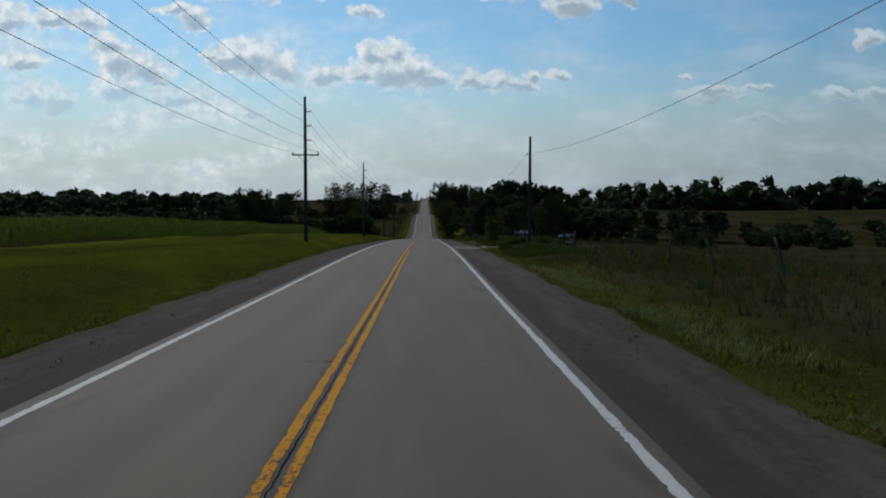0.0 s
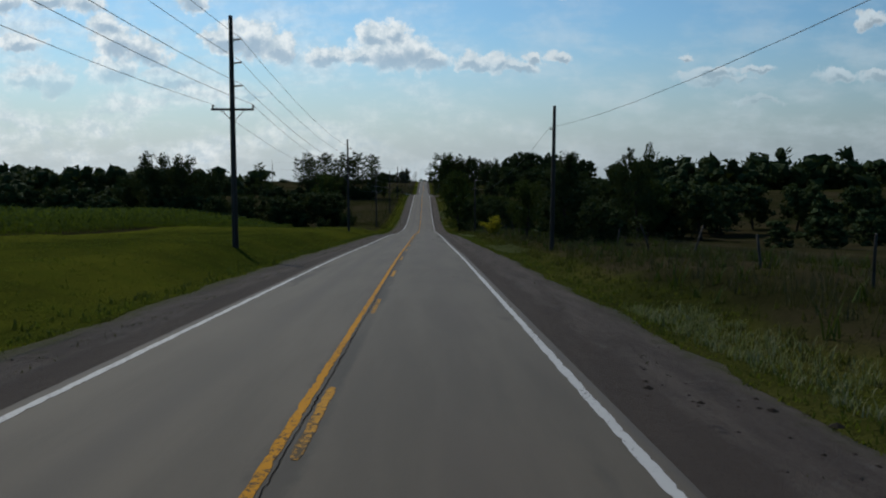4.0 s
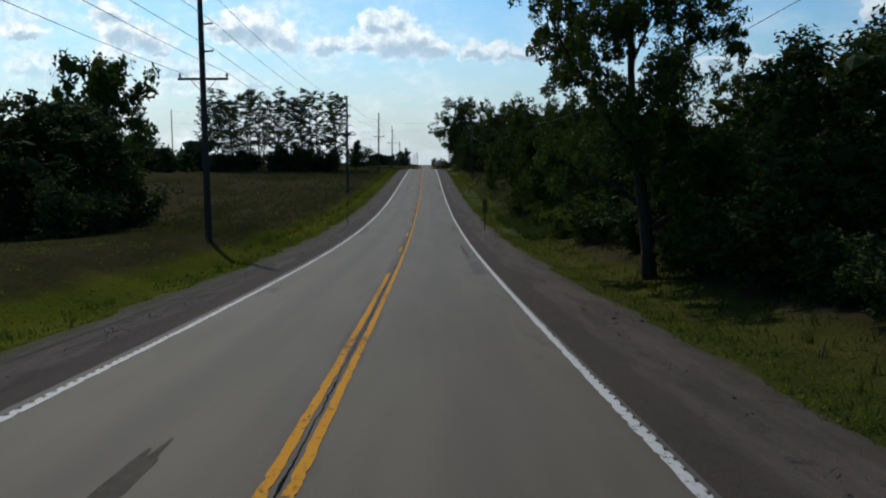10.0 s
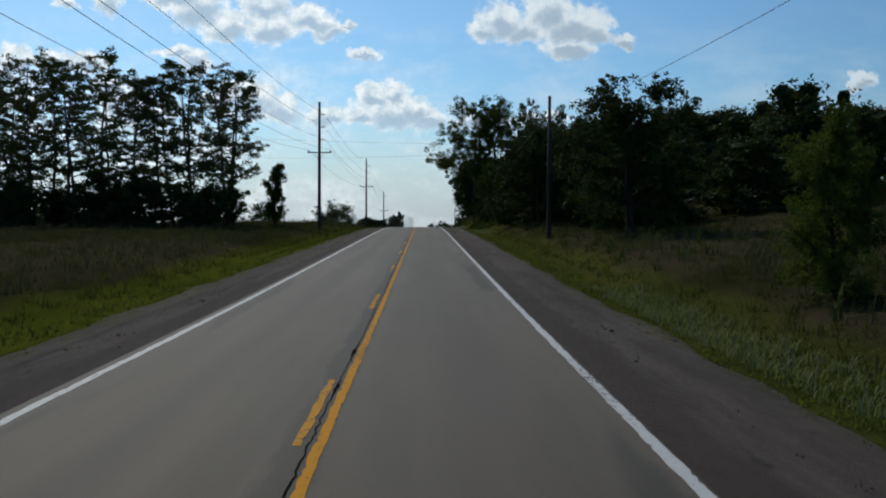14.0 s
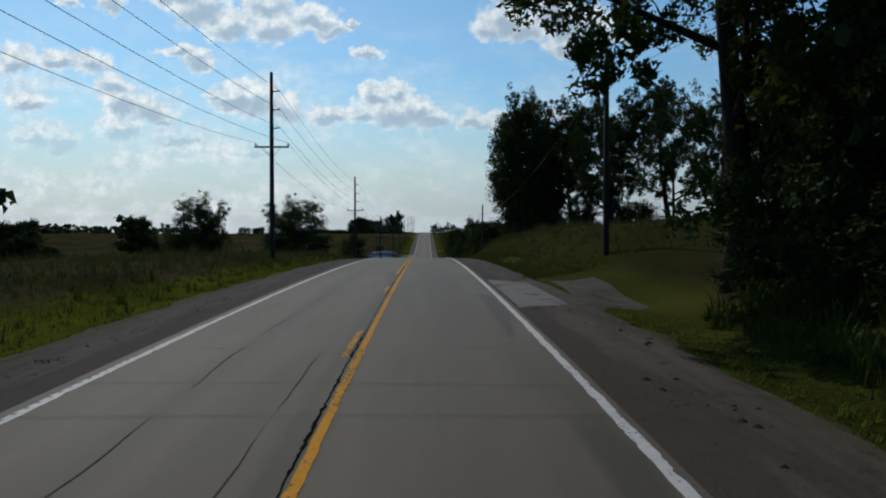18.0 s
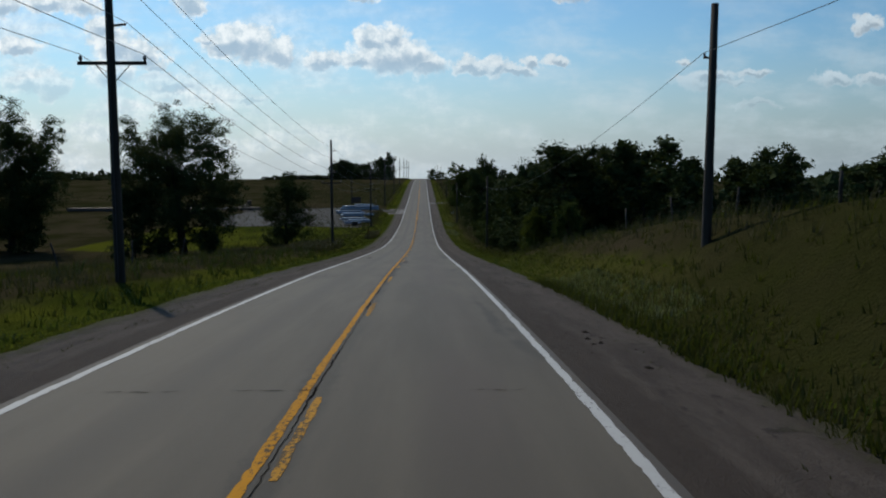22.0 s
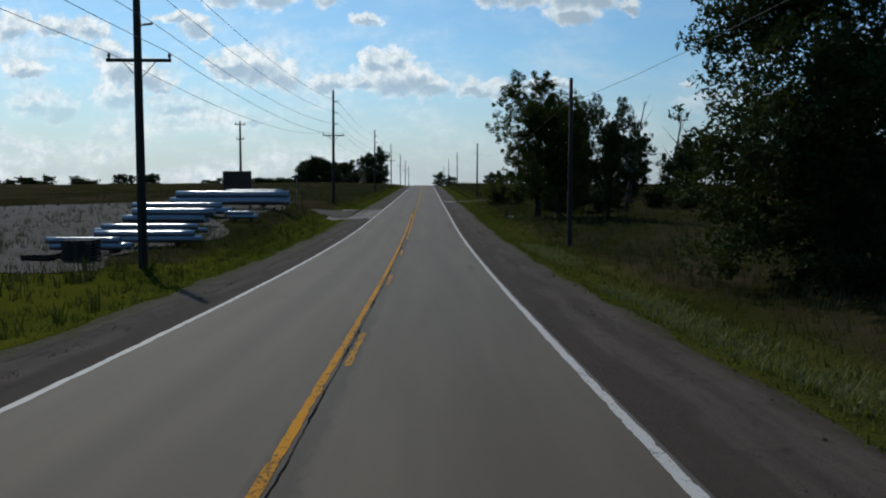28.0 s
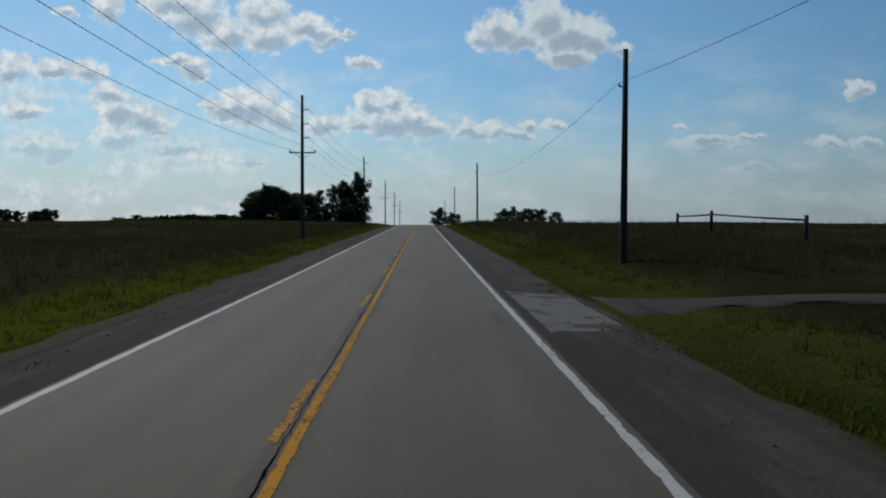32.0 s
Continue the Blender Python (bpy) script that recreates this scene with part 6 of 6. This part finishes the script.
def bunk(x0, y0, y1, z):
    g = Geo()
    g.box(-0.08, 0, 0, 0.08, y1 - y0, 0.16, bevel=0.01)
    ob = new("timber_bunk", g.make("timber_bunk", M_POST))
    ob.matrix_world = pose(x0, y0, z)
    return tagged(ob, "grey timber laid under the pipes", "timber", "timbers under the pipes")


def pipe_stack(x0, x1, y, r, layers, tilt=0.0, jitter=0.5, seed=0, dark=False):
    q = random.Random(seed)
    z = max(gz(x1, y), gz(x0, y), gz(x1, y + 2 * r * layers[0])) + 0.05
    for s in (0.2, 0.8):
        bunk(x0 + (x1 - x0) * s, y - r * 1.2, y + 2 * r * layers[0] - r * 0.8, z)
    z += 0.16
    for i, n in enumerate(layers):
        for k in range(n):
            e = (q.random() - 0.5) * 2 * jitter
            steel_pipe(x0 + e, x1 + e, y + r * i + 2.03 * r * k, z + i * r * 1.74, r, tilt + 0.4 * (q.random() - 0.5), 0.02, dark)


pipe_stack(-16.7, -11.7, 761.5, 0.26, (2, 1), 1.0, 0.4, 1)
pipe_stack(-19.5, -10.2, 754.5, 0.31, (2, 1), -2.5, 0.4, 2)
pipe_stack(-19.7, -13.2, 747.5, 0.23, (3, 1), 1.0, 0.5, 3)
pipe_stack(-18.1, -12.8, 740.5, 0.25, (3, 2), -1.5, 0.4, 4)
pipe_stack(-12.6, -10.7, 745.0, 0.15, (3, 1), 1.0, 0.2, 5)
pipe_stack(-15.4, -10.4, 729.0, 0.16, (4, 2), 2.0, 0.5, 6)
pipe_stack(-15.8, -12.4, 724.8, 0.16, (3, 1), -2.0, 0.4, 7)
pipe_stack(-17.5, -12.0, 734.5, 0.15, (4, 2), -1.0, 0.5, 8)
pipe_stack(-64, -52, 757.0, 0.22, (3, 2), 1.0, 0.6, 9, True)
pipe_stack(-60, -50, 750.0, 0.18, (4, 2), -1.0, 0.6, 10, True)
pipe_stack(-88, -76, 752.0, 0.25, (3, 2), 2.0, 0.6, 11, True)
pipe_stack(-48, -38, 760.0, 0.2, (3, 2), -1.0, 0.5, 12, True)


def crate(x, y, w, d, h):
    ob = thing("pallet_stack", x, y, gz(x, y) + 0.04, "grey stack of wooden pallets in the yard", "pallets")
    n = int(h / 0.14)
    for i in range(n):
        g = Geo()
        for k in range(5):
            g.box(-w / 2 + k * w / 4.6, -d / 2, i * 0.14 + 0.10, -w / 2 + k * w / 4.6 + w / 7, d / 2, i * 0.14 + 0.13)
        for k in (-1, 0, 1):
            g.box(-w / 2, k * d * 0.45 - 0.04, i * 0.14, w / 2, k * d * 0.45 + 0.04, i * 0.14 + 0.10)
        part("pallet", g.make("pallet", M_POST), ob)
    return ob


crate(-13.4, 722.2, 1.2, 1.2, 0.98)
crate(-15.0, 722.0, 1.2, 1.2, 0.42)


def yard_board(x, y):
    ob = thing("sign_board", x, y, gz(x, y), "dark brown board on two posts behind the pipes", "sign")
    for sx in (-1, 1):
        g = Geo()
        g.box(sx * 1.1 - 0.06, 0.04, -0.4, sx * 1.1 + 0.06, 0.16, 3.5, bevel=0.01)
        part("post", g.make("post", M_POST), ob)
    g = Geo()
    g.box(-1.35, -0.04, 1.9, 1.35, 0.04, 3.55, bevel=0.02)
    part("panel", g.make("panel", M_BOARD), ob)
    for k in range(3):
        b = Geo()
        b.box(-1.33, -0.052, 2.25 + k * 0.45, 1.33, -0.0405, 2.27 + k * 0.45)
        part("batten", b.make("batten", M_DARKSTEEL), ob)
    return ob


yard_board(-16.6, 765.5)


def yard_pole(x, y, h):
    ob = thing("utility_pole", x, y, gz(x, y), "thin wooden service pole with a short double crossarm", "utility pole")
    g = Geo()
    g.tube([(0, 0, -0.6), (0, 0, h * 0.5), (0.02, 0, h)], [0.15, 0.13, 0.09], 9)
    part("shaft", g.make("shaft", M_POLE, True), ob)
    for z, w in ((h - 0.35, 0.55), (h - 1.9, 0.4)):
        a = Geo()
        a.box(-w, 0.08, z - 0.05, w, 0.16, z + 0.05)
        arm = part("crossarm", a.make("crossarm", M_POLE), ob)
        for sx in (-1, 1):
            p = Geo()
            p.tube([(sx * w * 0.85, 0.12, z + 0.05), (sx * w * 0.85, 0.12, z + 0.14), (sx * w * 0.85, 0.12, z + 0.24)], [0.02, 0.06, 0.03], 7)
            part("pin_insulator", p.make("pin_insulator", M_CERAMIC, True), arm)
    return ob


yard_pole(-18.6, 776, 9.3)


def meter_post(x, y):
    ob = thing("meter_post", x, y, gz(x, y), "thin post with a small square box at its top", "post")
    part("shaft", post_mesh(1.55, 0.035, 0.0, 9), ob)
    g = Geo()
    g.box(-0.14, -0.06, 1.5, 0.14, 0.06, 1.72, bevel=0.015)
    part("box", g.make("box", M_DARKSTEEL), ob, "small dark square box")
    return ob


meter_post(-12.2, 776.5)


def loader(x, y, rz):
    """A dark farm loader: cab, bonnet, four wheels."""
    ob = thing("tractor", x, y, gz(x, y) + 0.04, "dark tractor parked at the back of the yard", "tractor", rz=rz)
    g = Geo()
    g.box(-1.6, -0.5, 0.75, 0.3, 0.5, 1.5, bevel=0.12)
    part("bonnet", g.make("bonnet", M_DARKSTEEL), ob)
    c = Geo()
    c.box(0.25, -0.75, 0.8, 1.5, 0.75, 1.6, bevel=0.1).box(0.35, -0.68, 1.6, 1.45, 0.68, 2.45, bevel=0.08).box(0.25, -0.78, 2.45, 1.55, 0.78, 2.58, bevel=0.1)
    part("cab", c.make("cab", M_BOARD), ob)
    for wx, wy, r in ((-1.2, -0.75, 0.5), (-1.2, 0.75, 0.5), (1.0, -0.9, 0.78), (1.0, 0.9, 0.78)):
        w = Geo()
        w.tube([(wx, wy - 0.2, r), (wx, wy - 0.16, r), (wx, wy + 0.16, r), (wx, wy + 0.2, r)], [r * 0.8, r, r, r * 0.8], 16)
        wheel = part("wheel", w.make("wheel", M_CRACK, True), ob)
        h_ = Geo()
        h_.tube([(wx, wy - 0.215, r), (wx, wy + 0.215, r)], r * 0.45, 10)
        part("rim", h_.make("rim", M_BOARD, True), wheel)
    return ob


loader(-46, 764, 20)
loader(-60, 763, -35)


# ---------------- far buildings ----------------
def barn(x, y, w, d, h, roof, rz, label):
    ob = thing("barn", x, y, gz(x, y), label, "barn", rz=rz)
    g = Geo()
    g.add([(-w / 2, -d / 2, -1), (w / 2, -d / 2, -1), (w / 2, d / 2, -1), (-w / 2, d / 2, -1), (-w / 2, -d / 2, h), (w / 2, -d / 2, h), (w / 2, d / 2, h), (-w / 2, d / 2, h),
           (-w / 2, 0, h + roof), (w / 2, 0, h + roof)], [(0, 1, 5, 4), (2, 3, 7, 6), (1, 2, 6, 9, 5), (3, 0, 4, 8, 7)])
    part("wall", g.make("wall", M_WHITEPAINT), ob)
    r = Geo()
    e = 0.4
    for s in (-1, 1):
        y1, z1 = s * (d / 2 + e), h - e * roof / (d / 2)
        r.add([(-w / 2 - e, y1, z1), (w / 2 + e, y1, z1), (w / 2 + e, 0, h + roof), (-w / 2 - e, 0, h + roof),
               (-w / 2 - e, y1, z1 + 0.15), (w / 2 + e, y1, z1 + 0.15), (w / 2 + e, 0, h + roof + 0.15), (-w / 2 - e, 0, h + roof + 0.15)],
              [(0, 1, 2, 3), (7, 6, 5, 4), (0, 4, 5, 1), (1, 5, 6, 2), (3, 7, 4, 0)])
    part("roof", r.make("roof", M_STEEL), ob, "bare metal roof")
    dr = Geo()
    dr.box(-1.6, -d / 2 - 0.06, 0, 1.6, -d / 2 - 0.01, h * 0.8)
    part("door", dr.make("door", M_BOARD), ob)
    return ob


barn(165, 1385, 22, 10, 4.2, 2.4, 4, "long low farm building on the far skyline")

# ---------------- weeds in the verge ----------------
def weed_patch(rng, n, a0, a1, spans, mat, name, label, h, w, per, side):
    x, y = [], []
    for y0, y1 in spans:
        k = max(1, int(n * (y1 - y0) / sum(b - a for a, b in spans)))
        x.append(side * (a0 + (a1 - a0) * rng.random(k)))
        y.append(y0 + (y1 - y0) * rng.random(k))
    x, y = np.concatenate(x), np.concatenate(y)
    return blades(rng, x, y, h * (0.6 + 0.8 * rng.random(len(x))), w, 0.7, mat, name, label, per, False)


WR = np.random.default_rng(77)
for y0, y1, a0, a1 in ((4, 9, 6.4, 7.6), (13, 22, 6.5, 8.4), (28, 40, 6.4, 8.2), (92, 98, 6.4, 7.4), (104, 120, 6.6, 8.4), (154, 168, 6.5, 8.6), (206, 224, 6.4, 8.0), (300, 308, 6.4, 8.4), (338, 352, 6.4, 8.0), (355, 372, 6.4, 8.2), (425, 440, 6.4, 8.4), (499, 506, 6.5, 7.8), (560, 575, 6.6, 8.2), (694, 712, 6.4, 8.2), (722, 735, 6.6, 8.4)):
    weed_patch(WR, 26 * (y1 - y0), a0, a1, [(y0, y1)], M_FLOWER, "pale_weeds", "pale dusty weeds along the edge of the gravel", 0.22, 0.012, 8, 1)
weed_patch(WR, 3200, 6.1, 8.0, [(0, 60), (85, 300), (335, 460), (530, 800)], M_LEAF_PALE, "broad_weeds", "broad-leaved green weeds along the gravel edge", 0.16, 0.018, 7, 1)
weed_patch(WR, 2600, 6.1, 7.6, [(-5, 760), (785, 960)], M_LEAF_PALE, "broad_weeds", "low green weeds along the gravel edge", 0.2, 0.025, 6, -1)
weed_patch(WR, 600, 6.6, 14, [(420, 760)], M_LEAF, "tall_weeds", "dark tall weeds standing in the verge", 0.5, 0.03, 7, -1)
weed_patch(WR, 900, 9, 20, [(0, 55), (90, 250), (340, 400), (730, 800)], M_LEAF, "tall_weeds", "dark tall weeds standing in the verge", 0.55, 0.03, 7, 1)
weed_patch(WR, 700, 7.6, 10.5, [(296, 322)], M_LEAF, "tall_weeds", "tall green weeds at the foot of the thicket", 0.55, 0.022, 8, 1)
weed_patch(WR, 500, 7.0, 12, [(54, 64)], M_LEAF, "tall_weeds", "dark tall weeds beside the farm drive", 0.4, 0.02, 8, 1)
weed_patch(WR, 700, 7.8, 13, [(440, 464)], M_LEAF, "tall_weeds", "dark tall weeds under the roadside trees", 0.6, 0.03, 7, 1)
weed_patch(WR, 500, 6.6, 8.4, [(680, 694)], M_GRASS_DRY, "brown_weeds", "brown dry weeds beside the marker post", 0.8, 0.02, 8, -1)
weed_patch(WR, 700, 9, 14, [(628, 652)], M_GRASS_DRY, "brown_weeds", "brown dry weeds in a hollow beside the road", 0.7, 0.02, 8, -1)
# stones and clods strewn over the shoulders
SG = Geo()
for i in range(2600):
    s = 1 if WR.random() < 0.6 else -1
    x, y, r = s * (3.95 + 2.1 * WR.random() ** 0.7), 1000 * WR.random(), 0.012 + 0.03 * WR.random() ** 3
    z = float(road_z(y)) - 0.012 - 0.035 * (abs(x) - edge_in) - 0.30 * float(ease(abs(x), 5.8, 6.9))
    c = [(x + r * (0.7 + 0.6 * WR.random()) * dx, y + r * (0.7 + 0.6 * WR.random()) * dy, z + r * 0.8 * dz) for dx, dy, dz in ((1, 0, 0), (0, 1, 0), (-1, 0, 0), (0, -1, 0), (0, 0, 1))]
    SG.add(c, [(0, 1, 4), (1, 2, 4), (2, 3, 4), (3, 0, 4)])
CL = Geo()
for k in range(70):
    s = 1 if WR.random() < 0.75 else -1
    cx, cy = 4.5 + 1.3 * WR.random(), 860 * WR.random()
    for i in range(9):
        x, y, r = s * (cx + 0.35 * WR.normal()), cy + 1.1 * WR.normal(), 0.025 + 0.06 * WR.random() ** 2
        if abs(x) < 4.0:
            continue
        z = float(road_z(y)) - 0.014 - 0.035 * (abs(x) - edge_in) - 0.30 * float(ease(abs(x), 5.8, 6.9))
        ring = [(x + r * (0.7 + 0.6 * WR.random()) * math.cos(q * 1.0472), y + 1.3 * r * (0.7 + 0.6 * WR.random()) * math.sin(q * 1.0472), z) for q in range(6)]
        CL.add(ring + [(x, y, z + r * 0.55)], [(q, (q + 1) % 6, 6) for q in range(6)])
tagged(new("mud_clods", CL.make("mud_clods", M_CLOD)), "dark clods of mud and broken asphalt on the shoulder", "clods", kind="stuff")
tagged(new("shoulder_stones", SG.make("shoulder_stones", M_SHOULDER)), "loose stones and clods on the gravel shoulder", "stones", kind="stuff")
